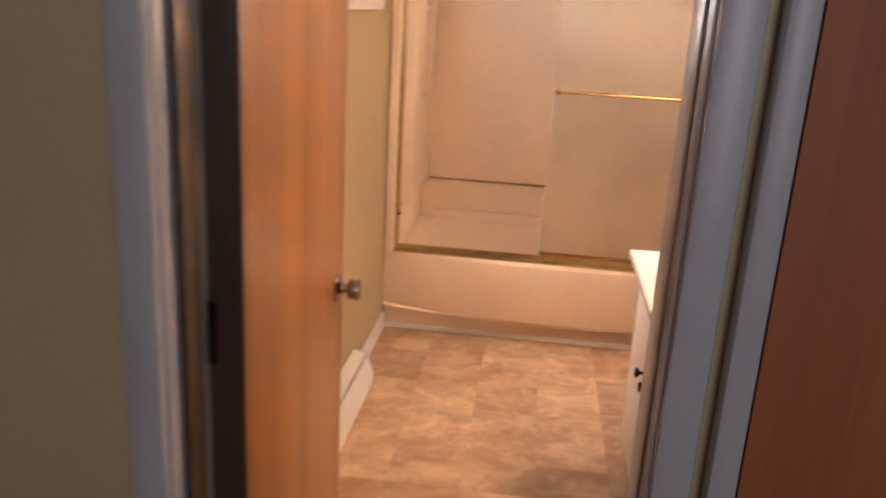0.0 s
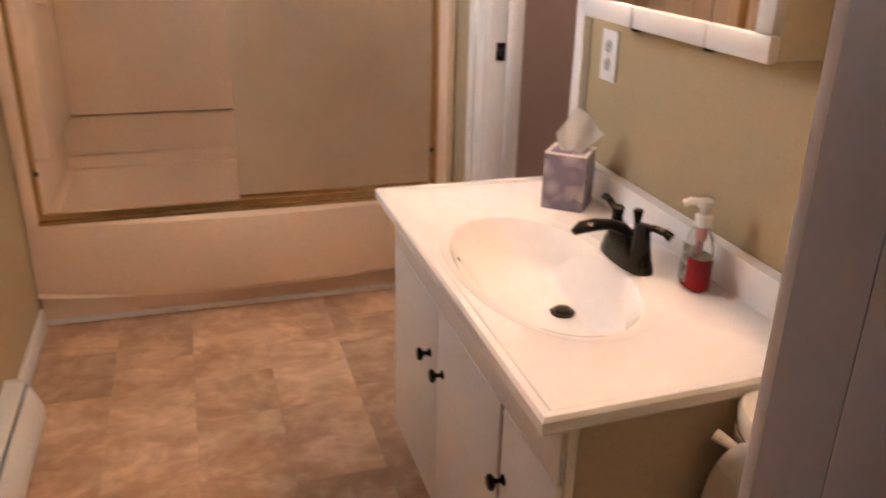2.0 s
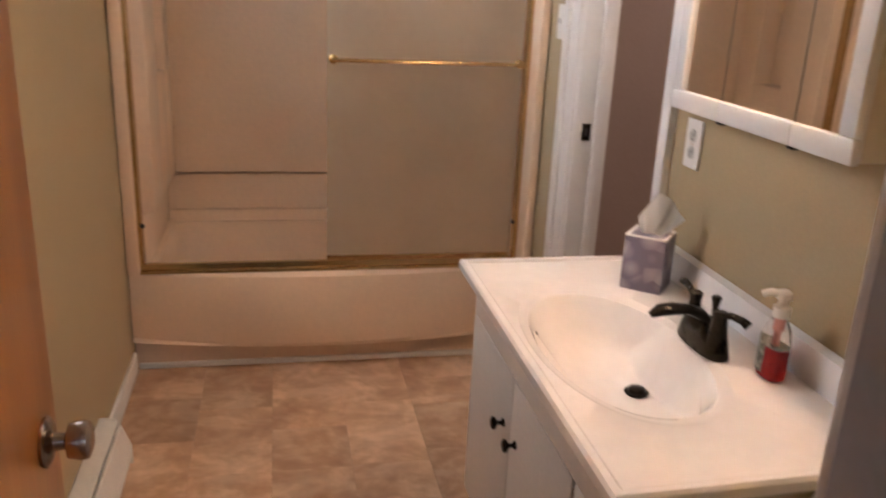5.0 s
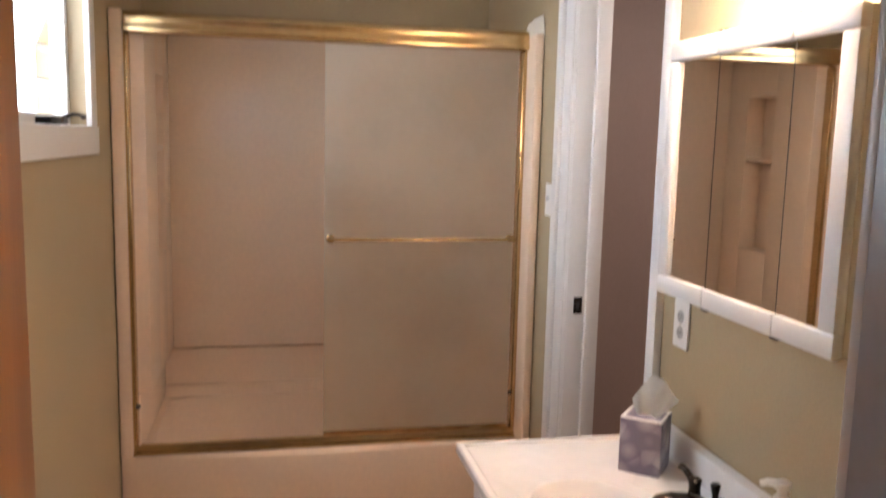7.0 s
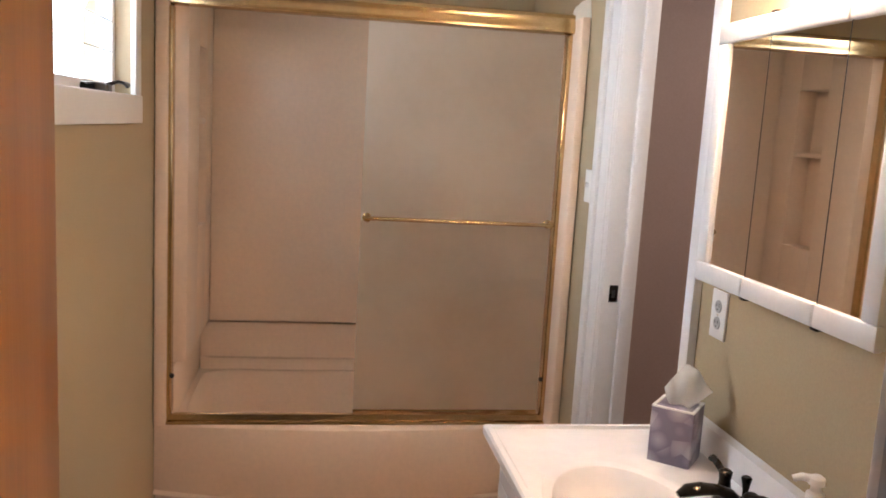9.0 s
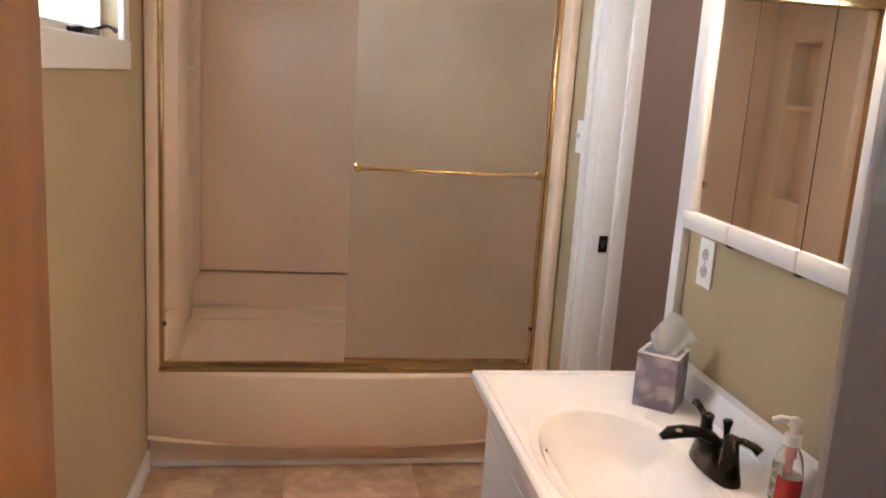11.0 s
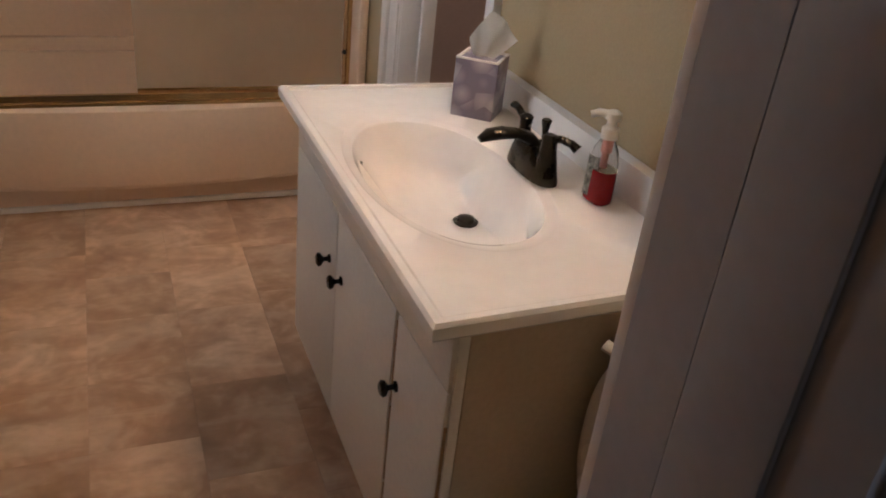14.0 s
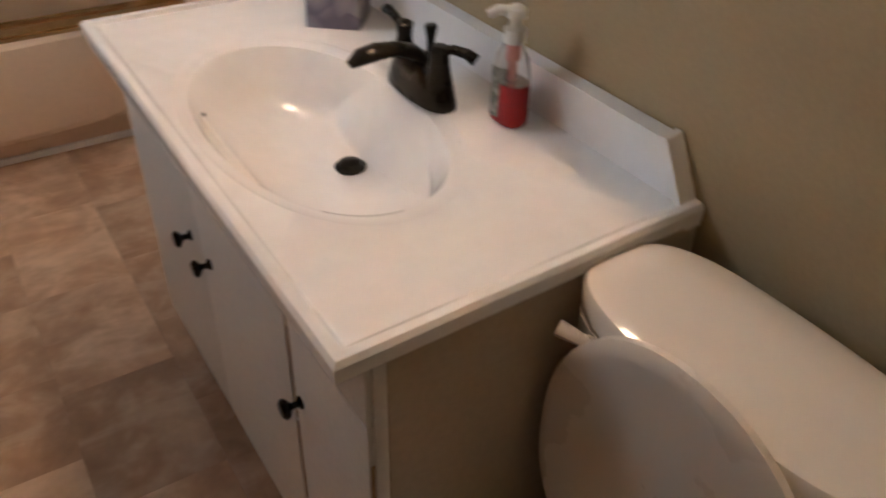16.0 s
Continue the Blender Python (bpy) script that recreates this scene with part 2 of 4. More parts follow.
M_OUT = glowing("bright_daylight", (0.86, 0.94, 1.0), OUTSIDE)
M_PANE = glassy("window_glass", (1, 1, 1), 0.0, 1.0, 1.45)
M_WIRE = material("grey_screen_wire", (0.35, 0.38, 0.42), 0.6, bump=0.0)
M_CREAM = material("cream_plastic", (0.74, 0.66, 0.54), 0.4, vary=0.04, bump=0.03)


def floral_material():
    """Purple-grey carton with soft overlapping petals."""
    m = material("purple_grey_carton", (0.30, 0.27, 0.36), 0.45, bump=0.02)
    n, l = m.node_tree.nodes, m.node_tree.links
    geo, v = n.new("ShaderNodeNewGeometry"), n.new("ShaderNodeTexVoronoi")
    v.inputs["Scale"].default_value = 24
    l.new(geo.outputs["Position"], v.inputs["Vector"])
    cell, mx = n.new("ShaderNodeSeparateColor"), n.new("ShaderNodeMath")
    l.new(v.outputs["Color"], cell.inputs[0])
    mx.operation = "MULTIPLY_ADD"
    mx.inputs[1].default_value = 0.55
    l.new(cell.outputs[0], mx.inputs[0]), l.new(v.outputs["Distance"], mx.inputs[2])
    r = n.new("ShaderNodeValToRGB")
    e = r.color_ramp.elements
    e[0].position, e[0].color = 0.1, (0.48, 0.45, 0.50, 1)
    e[1].position, e[1].color = 0.95, (0.17, 0.145, 0.205, 1)
    l.new(mx.outputs[0], r.inputs[0])
    l.new(r.outputs[0], n["Principled BSDF"].inputs["Base Color"])
    return m


M_CARTON = floral_material()

# ---- mesh helpers ----


def bm_box(x0, x1, y0, y1, z0, z1, bevel=0.0, seg=2, bm=None):
    one = bmesh.new()
    bmesh.ops.create_cube(one, size=1)
    for v in one.verts:
        v.co = ((x0 + x1) / 2 + v.co.x * (x1 - x0), (y0 + y1) / 2 + v.co.y * (y1 - y0), (z0 + z1) / 2 + v.co.z * (z1 - z0))
    if bevel:
        bmesh.ops.bevel(one, geom=one.edges[:], offset=bevel, segments=seg, affect="EDGES", profile=0.5)
    if bm is None:
        return one
    me = bpy.data.meshes.new("tmp")
    one.to_mesh(me)
    one.free()
    bm.from_mesh(me)
    bpy.data.meshes.remove(me)
    return bm


def boxes(*rows, bevel=0.0):
    bm = bmesh.new()
    for r in rows:
        bm_box(*r, bevel=bevel, bm=bm)
    return bm


def lathe(profile, seg=32, at=(0, 0, 0), axis="z"):
    """Turns a profile of (radius, height) round an axis."""
    bm = bmesh.new()
    rings = []
    for r, h in profile:
        ring = []
        for i in range(seg):
            a = 2 * math.pi * i / seg
            p = (r * math.cos(a), r * math.sin(a), h)
            if axis == "x":
                p = (p[2], p[0], p[1])
            elif axis == "y":
                p = (p[1], p[2], p[0])
            ring.append(bm.verts.new((p[0] + at[0], p[1] + at[1], p[2] + at[2])))
        rings.append(ring)
    for a, b in zip(rings, rings[1:]):
        for i in range(seg):
            bm.faces.new((a[i], a[(i + 1) % seg], b[(i + 1) % seg], b[i]))
    if profile[0][0] > 1e-5:
        bm.faces.new(rings[0][::-1])
    if profile[-1][0] > 1e-5:
        bm.faces.new(rings[-1])
    bmesh.ops.remove_doubles(bm, verts=bm.verts[:], dist=1e-6)
    bmesh.ops.recalc_face_normals(bm, faces=bm.faces[:])
    return bm


def tube(points, radii, seg=14, squash=1.0):
    """A rounded tube through points, with a radius at each; squash flattens it in z."""
    bm = bmesh.new()
    pts = [Vector(p) for p in points]
    if not hasattr(radii, "__len__"):
        radii = [radii] * len(pts)
    rings = []
    for i, p in enumerate(pts):
        d = (pts[min(i + 1, len(pts) - 1)] - pts[max(i - 1, 0)]).normalized()
        side = d.cross(Vector((0, 0, 1)))
        side = side.normalized() if side.length > 1e-4 else Vector((1, 0, 0))
        up = side.cross(d).normalized()
        rings.append([bm.verts.new(p + radii[i] * (math.cos(2 * math.pi * k / seg) * side + squash * math.sin(2 * math.pi * k / seg) * up))
                      for k in range(seg)])
    for a, b in zip(rings, rings[1:]):
        for k in range(seg):
            bm.faces.new((a[k], a[(k + 1) % seg], b[(k + 1) % seg], b[k]))
    bm.faces.new(rings[0][::-1]), bm.faces.new(rings[-1])
    bmesh.ops.recalc_face_normals(bm, faces=bm.faces[:])
    return bm


def loft(rings, cap_first=False, cap_last=False, closed=True):
    """A skin over rings of points with equal counts."""
    bm = bmesh.new()
    vs = [[bm.verts.new(p) for p in ring] for ring in rings]
    n = len(vs[0])
    for a, b in zip(vs, vs[1:]):
        for i in range(n if closed else n - 1):
            bm.faces.new((a[i], a[(i + 1) % n], b[(i + 1) % n], b[i]))
    if cap_first:
        bm.faces.new(vs[0][::-1])
    if cap_last:
        bm.faces.new(vs[-1])
    bmesh.ops.remove_doubles(bm, verts=bm.verts[:], dist=1e-6)
    bmesh.ops.recalc_face_normals(bm, faces=bm.faces[:])
    return bm


def smooth(me, angle=35):
    for p in me.polygons:
        p.use_smooth = True
    me.set_sharp_from_angle(angle=radians(angle))


def part(name, bm, mat, parent=None, label=""):
    me = bpy.data.meshes.new(name)
    bm.to_mesh(me)
    bm.free()
    me.materials.append(mat)
    smooth(me)
    ob = new(name, me)
    if parent is not None:
        ob.parent = parent
        ob.matrix_parent_inverse = parent.matrix_world.inverted()
    if label:
        tagged(ob, label)
    return ob


def local(ob):
    """Makes the coordinates of a thing's parts count from the thing itself."""
    for c in ob.children:
        c.matrix_parent_inverse = Matrix.Identity(4)


def thing(name, place, label, category, group="", kind=""):
    ob = new(name)
    ob.location = place
    ob.empty_display_size = 0.05
    bpy.context.view_layer.update()
    return tagged(ob, label, category, group, kind)


def structure(name, bm, mat, label, category="structure"):
    return tagged(part(name, bm, mat), label, category, kind="structure")


# ---- plan ----
W = 1.524            # room width, wall to wall
Y0, Y1 = 0.37, 0.49  # the entrance wall, hall face and room face
YB = 3.92            # wall behind the tub
ZC = 2.60            # ceiling
DX0, DX1 = 0.25, 0.833  # entrance opening
DZ = 2.03
WY0, WY1, WZ0, WZ1 = 2.00, 2.80, 1.585, 2.13   # window opening in the left wall
CY0, CY1, CZ = 2.10, 2.73, 2.085                # opening in the right wall

# ---- large structure ----
structure("floor", boxes((-1.6, 3.0, -2.6, 4.1, -0.12, -0.004)), M_GROUT, "brown joint bed under stone-look vinyl flooring", "floor")
structure("ceiling", boxes((-1.6, 3.0, -2.6, 4.1, ZC, ZC + 0.1)), M_CEIL, "plain off-white painted ceiling", "ceiling")
structure("wall_left", boxes((-0.14, 0, Y1, WY0, 0, ZC), (-0.14, 0, WY1, YB + 0.12, 0, ZC), (-0.14, 0, WY0, WY1, 0, WZ0), (-0.14, 0, WY0, WY1, WZ1, ZC)),
          M_WALL, "olive-tan painted bathroom wall with a small window", "wall")
structure("wall_back", boxes((0, W, YB, YB + 0.12, 0, ZC)), M_WALL, "olive-tan painted wall above the tub surround", "wall")
structure("wall_right", boxes((W, W + 0.11, Y1, CY0 - 0.02, 0, ZC), (W, W + 0.11, CY1 + 0.02, YB + 0.12, 0, ZC), (W, W + 0.11, CY0 - 0.02, CY1 + 0.02, CZ + 0.02, ZC)),
          M_WALL, "olive-tan painted wall with a doorway beside the tub", "wall")
structure("wall_entrance", boxes((-1.6, DX0 - 0.02, Y0, Y1, 0, ZC), (DX1 + 0.02, 2.4, Y0, Y1, 0, ZC), (DX0 - 0.02, DX1 + 0.02, Y0, Y1, DZ + 0.02, ZC)),
          M_WALL, "olive-tan painted wall round the bathroom doorway", "wall")
structure("wall_hall_left", boxes((-1.6, -1.5, -2.6, Y0, 0, ZC)), M_WALL, "plain hall wall closing the place", "wall")
structure("wall_hall_back", boxes((-1.5, 2.4, -2.6, -2.5, 0, ZC)), M_WALL, "plain hall wall closing the place", "wall")
structure("wall_hall_right", boxes((2.3, 2.4, -2.5, Y0, 0, ZC)), M_WALL, "plain hall wall closing the place", "wall")
structure("wall_next_room", boxes((2.75, 2.85, 1.0, 4.0, 0, ZC), (W + 0.11, 2.75, 0.95, 1.05, 0, ZC), (W + 0.11, 2.75, 3.35, 3.45, 0, ZC)), M_MAUVE,
          "mauve-brown painted wall of the next room", "wall")
structure("wall_panel_hall", boxes((0.930, 2.3, Y0 - 0.03, Y0 - 0.001, 0, 2.55)), M_BROWN, "brown wood panel beside the doorway casing", "wall panel")


def casing(name, rows, mat, label):
    return structure(name, boxes(*rows, bevel=0.003), mat, label, "door casing")


# entrance doorway: jamb with stop, casing on both faces
door_1 = thing("door_frame_entrance", (0.545, 0.43, 0), "painted wooden frame of the bathroom doorway, grey deepened for shade", "door frame", kind="structure")
# hall side and reveal wear the shade-darkened grey, room side the plain white
for s, x in ((-1, DX0), (1, DX1)):
    part("jamb", boxes((min(x, x + s * 0.018), max(x, x + s * 0.018), Y0 - 0.002, Y1 + 0.002, 0, DZ), bevel=0.002), M_SHADETRIM, door_1)
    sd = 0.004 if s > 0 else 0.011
    # left stop takes the hinge-gap shadow colour
    part("stop", boxes((min(x - s * sd, x), max(x - s * sd, x), Y0 + 0.03, Y1 - 0.042, 0, DZ), bevel=0.003), M_SHADETRIM if s > 0 else M_HINGESHADE, door_1)
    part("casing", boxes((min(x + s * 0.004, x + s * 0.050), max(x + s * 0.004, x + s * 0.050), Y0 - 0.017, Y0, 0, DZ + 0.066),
                         bevel=0.006), M_SHADETRIM, door_1)
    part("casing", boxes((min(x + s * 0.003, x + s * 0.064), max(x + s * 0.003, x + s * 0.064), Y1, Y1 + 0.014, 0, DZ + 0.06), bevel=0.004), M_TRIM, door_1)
part("edge_strip", boxes((0.896, 0.930, Y0 - 0.03, Y0, 0, 2.55), bevel=0.008), M_SHADETRIM, door_1, "grey rounded edge strip against the brown panel")
part("head_jamb", boxes((DX0 - 0.018, DX1 + 0.018, Y0 - 0.002, Y1 + 0.002, DZ, DZ + 0.018), bevel=0.002), M_SHADETRIM, door_1)
part("head_casing", boxes((DX0 - 0.068, DX1 + 0.068, Y0 - 0.017, Y0, DZ + 0.066, DZ + 0.13), bevel=0.004), M_SHADETRIM, door_1)

# the open bathroom door
door = thing("door_1", (DOOR_X, 0.492, 0), "open flush birch door with honey-orange varnish and a nickel knob", "door", kind="structure")
part("leaf", bm_box(0.0, 0.036, 0.004, 0.595, 0.012, DZ - 0.004, bevel=0.0025), M_DOOR, door)
# strip reaches across to the jamb, its darkness painted as the gap's shadow
part("hinge_edge", boxes((-0.0135, 0.035, 0.0005, 0.004, 0.012, DZ - 0.004)), M_HINGESHADE, door, "hinge edge widened over the gap, near-black for its shade")
for z in (0.25, 1.05, 1.80):
    part("hinge", lathe([(0.0, 0), (0.006, 0), (0.006, 0.09), (0.0, 0.09)], 12, (-0.006, -0.007, z)), M_BRONZE, door)
for s, x in ((1, 0.036), (-1, 0.0)):
    knob = part("knob", lathe([(0.0, x), (0.028, x), (0.029, x + s * 0.004), (0.023, x + s * 0.008), (0.011, x + s * 0.011), (0.0095, x + s * 0.022),
                               (0.013, x + s * 0.025), (0.0200, x + s * 0.026), (0.0225, x + s * 0.040), (0.0210, x + s * 0.047), (0.014, x + s * 0.050), (0.0, x + s * 0.0505)],
                              36, (0, 0.540, 0.975), "x"), M_KNOB, door, "round satin nickel doorknob")
    part("screw", lathe([(0.0, x + s * 0.004), (0.003, x + s * 0.0058), (0.0, x + s * 0.006)], 10, (0, 0.540, 1.0), "x"), M_CHROME, knob)
part("latch_plate", boxes((0.006, 0.030, 0.594, 0.597, 0.94, 0.99), bevel=0.001), M_CHROME, door)
local(door)
door.rotation_euler = (0, 0, radians(DOOR_TURN))

# doorway to the next room
door_2 = thing("door_frame_next_room", (1.57, 2.39, 0), "white painted wooden door frame with moulded casing", "door frame", kind="structure")
for s, y in ((-1, CY0), (1, CY1)):
    part("jamb", boxes((W - 0.004, W + 0.114, min(y, y + s * 0.018), max(y, y + s * 0.018), 0, CZ), bevel=0.002), M_TRIM, door_2)
    part("stop", boxes((W + 0.060, W + 0.098, min(y - s * 0.016, y), max(y - s * 0.016, y), 0, CZ), bevel=0.002), M_TRIM, door_2)
    cw = 0.150 if s > 0 else 0.062
    for k0, k1, th in ((0.008, cw, 0.009), (cw - 0.046, cw - 0.001, 0.023), (0.014, min(0.044, cw - 0.050), 0.016)):
        if k1 > k0:
            part("casing", boxes((W - th, W - 0.0005, min(y + s * k0, y + s * k1), max(y + s * k0, y + s * k1), 0, CZ + 0.006), bevel=0.003), M_TRIM, door_2)
part("head_jamb", boxes((W - 0.004, W + 0.114, CY0 - 0.018, CY1 + 0.018, CZ, CZ + 0.018), bevel=0.002), M_TRIM, door_2)
part("head_casing", boxes((W - 0.014, W, CY0 - 0.062, CY1 + 0.150, CZ + 0.006, CZ + 0.074), (W - 0.019, W - 0.008, CY0 - 0.062, CY1 + 0.150, CZ + 0.048, CZ + 0.072), bevel=0.003), M_TRIM, door_2)
strike = part("strike_plate", boxes((W + 0.022, W + 0.052, CY1 - 0.0025, CY1 + 0.001, 0.995, 1.052), bevel=0.001), M_BRONZE, door_2, "dark bronze strike plate")
part("latch_hole", boxes((W + 0.030, W + 0.042, CY1 - 0.0032, CY1 - 0.001, 1.010, 1.036)), M_DARK, strike)

# window in the left wall
window = thing("window_1", (0, 2.37, WZ0), "small crank window with white casing, bright daylight behind it", "window", kind="structure")
part("window_sill", boxes((-0.10, 0.02, WY0 - 0.055, WY1 + 0.078, WZ0 - 0.085, WZ0), bevel=0.004), M_TRIM, window)
part("window_casing", boxes((-0.002, 0.016, WY1, WY1 + 0.075, WZ0, WZ1 + 0.10), bevel=0.003), M_TRIM, window)
part("window_casing", boxes((-0.002, 0.016, WY0 - 0.065, WY0, WZ0, WZ1 + 0.065), bevel=0.003), M_TRIM, window)
part("window_casing", boxes((-0.002, 0.016, WY0, WY1, WZ1, WZ1 + 0.10), bevel=0.003), M_TRIM, window)
part("window_frame", boxes((-0.085, -0.045, WY0, WY0 + 0.03, WZ0, WZ1), (-0.085, -0.045, WY1 - 0.03, WY1, WZ0, WZ1), (-0.085, -0.045, WY0 + 0.03, WY1 - 0.03, WZ0, WZ0 + 0.03),
                           (-0.085, -0.045, WY0 + 0.03, WY1 - 0.03, WZ1 - 0.03, WZ1), bevel=0.003), M_TRIM, window)
pane = part("pane", boxes((-0.072, -0.068, WY0 + 0.03, WY1 - 0.03, WZ0 + 0.03, WZ1 - 0.03)), M_PANE, window)
pane.visible_shadow = False
for k in range(5):
    z = WZ0 + 0.12 + k * 0.088
    part("louver_bar", boxes((-0.050, -0.046, WY0 + 0.03, WY1 - 0.03, z, z + 0.003)), M_WIRE, window)
crank = part("crank", boxes((-0.045, -0.005, 2.42, 2.60, WZ0, WZ0 + 0.022), bevel=0.006), M_BRONZE, window, "dark window crank")
part("crank_handle", tube([(-0.02, 2.60, WZ0 + 0.02), (0.0, 2.64, WZ0 + 0.032), (0.006, 2.70, WZ0 + 0.03), (0.006, 2.73, WZ0 + 0.026)], [0.006, 0.005, 0.005, 0.009], 10), M_BRONZE, crank)
backdrop = structure("backdrop", boxes((-1.6, -1.58, 0.52, 9.0, 0.3, 5.0)), M_OUT, "bright overexposed daylight outside the window", "backdrop")

# baseboards and heater
structure("baseboard_left", boxes((0, 0.014, 2.535, 3.165, 0, 0.085), (0, 0.014, Y1 + 0.016, 1.845, 0, 0.085), bevel=0.004), M_TRIM, "white painted baseboard along the wall", "baseboard")
structure("baseboard_right", boxes((W - 0.014, W, CY1 + 0.152, 3.07, 0, 0.085), bevel=0.004), M_TRIM, "white painted baseboard beside the tub", "baseboard")
structure("trim_tub_base", boxes((0.014, W - 0.016, 3.187, 3.203, 0, 0.022), bevel=0.004), M_TRIM, "white vinyl strip where tub meets floor", "trim")

heater = thing("baseboard_heater", (0.04, 2.19, 0), "low white enamelled baseboard heater with a dark slot", "heater")


def prism(profile, y0, y1, bevel=0.0):
    """A profile of (x, z) drawn out along y."""
    bm = bmesh.new()
    a = [bm.verts.new((x, y0, z)) for x, z in profile]
    b = [bm.verts.new((x, y1, z)) for x, z in profile]
    n = len(a)
    for i in range(n):
        bm.faces.new((a[i], a[(i + 1) % n], b[(i + 1) % n], b[i]))
    bm.faces.new(a[::-1]), bm.faces.new(b)
    bmesh.ops.recalc_face_normals(bm, faces=bm.faces[:])
    if bevel:
        bmesh.ops.bevel(bm, geom=bm.edges[:], offset=bevel, segments=2, affect="EDGES", profile=0.5)
    return bm


part("back_plate", prism([(0.002, 0.02), (0.012, 0.02), (0.012, 0.148), (0.056, 0.142), (0.056, 0.152), (0.002, 0.16)], 1.852, 2.528, 0.001), M_HEATER, heater)
part("front_cover", prism([(0.074, 0.022), (0.090, 0.022), (0.090, 0.062), (0.064, 0.134), (0.056, 0.134), (0.080, 0.060)], 1.852, 2.528, 0.0015), M_HEATER, heater)
part("inner_fin", boxes((0.013, 0.044, 1.86, 2.52, 0.03, 0.12)), M_WIRE, heater, "grey fins inside the slot")
for y in (1.846, 2.528):
    part("end_cap", prism([(0.002, 0.0), (0.092, 0.0), (0.092, 0.064), (0.064, 0.138), (0.048, 0.161), (0.002, 0.162)], y, y + 0.006, 0.001), M_HEATER, heater)

# ---- tub and surround ----
RIM = 0.400
tub = thing("bathtub", (0.76, 3.55, 0), "almond fibreglass bathtub with a bowed front apron", "bathtub")


def bow(x):
    return 1 - ((x - W / 2) / (W / 2)) ** 2


NX = 40
xs = [0.003 + (W - 0.006) * i / NX for i in range(NX + 1)]
rows = []
for z, inset in ((0.0, None), (0.118, None), (0.132, -1), (0.142, 0.008), (0.156, 0.0), (0.34, 0.006), (0.368, 0.004), (RIM - 0.006, 0.008), (RIM, 0.018)):
    ring = []
    for x in xs:
        lipz = 0.030 * bow(x)
        if inset is None:
            ring.append((x, 3.205, z - (lipz if z > 0 else 0)))
        elif inset < 0:
            ring.append((x, 3.15 - 0.03 * bow(x), z - lipz))
        else:
            y = 3.165 - 0.062 * bow(x) + inset
            ring.append((x, y, z - (lipz if z < 0.2 else 0)))
    rows.append(ring)
rows.append([(x, 3.235, RIM) for x in xs])
part("apron", loft(rows, closed=False), M_TUB, tub)
def rounded(cx, cy, a, b, z, p=3.5, n=64):
    out = []
    for i in range(n):
        t = 2 * math.pi * i / n
        c, s = math.cos(t), math.sin(t)
        out.append((cx + a * math.copysign(abs(c) ** (2 / p), c), cy + b * math.copysign(abs(s) ** (2 / p), s), z))
    return out


def on_rect(x0, x1, y0, y1, ring, z):
    """For each point of a ring, the point on the rectangle's edge in the same direction from the ring's middle."""
    cx, cy = sum(p[0] for p in ring) / len(ring), sum(p[1] for p in ring) / len(ring)
    out = []
    for p in ring:
        dx, dy = p[0] - cx, p[1] - cy
        k = min(((x1 - cx) / dx) if dx > 1e-9 else ((x0 - cx) / dx) if dx < -1e-9 else 1e9,
                ((y1 - cy) / dy) if dy > 1e-9 else ((y0 - cy) / dy) if dy < -1e-9 else 1e9)
        out.append((cx + dx * k, cy + dy * k, z))
    for qx in (x0, x1):
        for qy in (y0, y1):
            i = min(range(len(out)), key=lambda j: (out[j][0] - qx) ** 2 + (out[j][1] - qy) ** 2)
            out[i] = (qx, qy, z)
    return out


_r = rounded(0.782, 3.545, 0.688, 0.292, RIM, 10)
part("basin", loft([on_rect(0.03, W - 0.01, 3.235, YB - 0.03, _r, RIM), _r, rounded(0.782, 3.545, 0.684, 0.289, RIM - 0.014, 10), rounded(0.782, 3.545, 0.655, 0.270, 0.2, 9),
                    rounded(0.775, 3.575, 0.54, 0.19, 0.085), rounded(0.775, 3.575, 0.48, 0.15, 0.07)], cap_last=True), M_TUB, tub)
part("drain", lathe([(0.0, 0.0712), (0.028, 0.0712), (0.03, 0.074), (0.022, 0.077), (0.0, 0.078)], 24, (1.18, 3.575, 0)), M_CHROME, tub)

surround = thing("tub_surround", (0.76, 3.8, RIM), "almond fibreglass tub surround with moulded ledge and niche", "surround")
LZ, TZ = 0.625, 1.985   # ledge and top
SX, SY = 0.108, 3.855   # inner faces of the left and back panels
NY0, NY1 = 3.48, 3.70   # niche in the left panel
for name, *r in (("front_panel", 0.004, SX, 3.21, NY0, LZ, TZ), ("corner_panel", 0.004, SX, NY1, SY + 0.03, LZ, TZ), ("panel_below_niche", 0.004, SX, NY0, NY1, LZ, 1.09),
                 ("panel_above_niche", 0.004, SX, NY0, NY1, 1.80, TZ), ("niche_back", 0.004, 0.02, NY0, NY1, 1.09, 1.80)):
    part(name, boxes(tuple(r), bevel=0.002), M_TUB, surround)
for z in (1.50,):
    part("shelf", boxes((0.018, SX - 0.004, NY0, NY1, z, z + 0.022), bevel=0.006), M_TUB, surround)
part("back_panel", boxes((SX, W - 0.03, SY, YB - 0.002, LZ, TZ), bevel=0.006), M_TUB, surround)
part("right_panel", boxes((W - 0.03, W - 0.004, 3.21, YB - 0.004, RIM, TZ), bevel=0.004), M_TUB, surround)
part("lower_left_panel", boxes((0.004, SX - 0.040, 3.21, SY + 0.030, RIM - 0.01, LZ - 0.011), bevel=0.004), M_TUB, surround)
part("lower_back_panel", boxes((SX - 0.040, W - 0.03, SY + 0.028, YB - 0.002, RIM - 0.01, LZ - 0.011), bevel=0.004), M_TUB, surround)
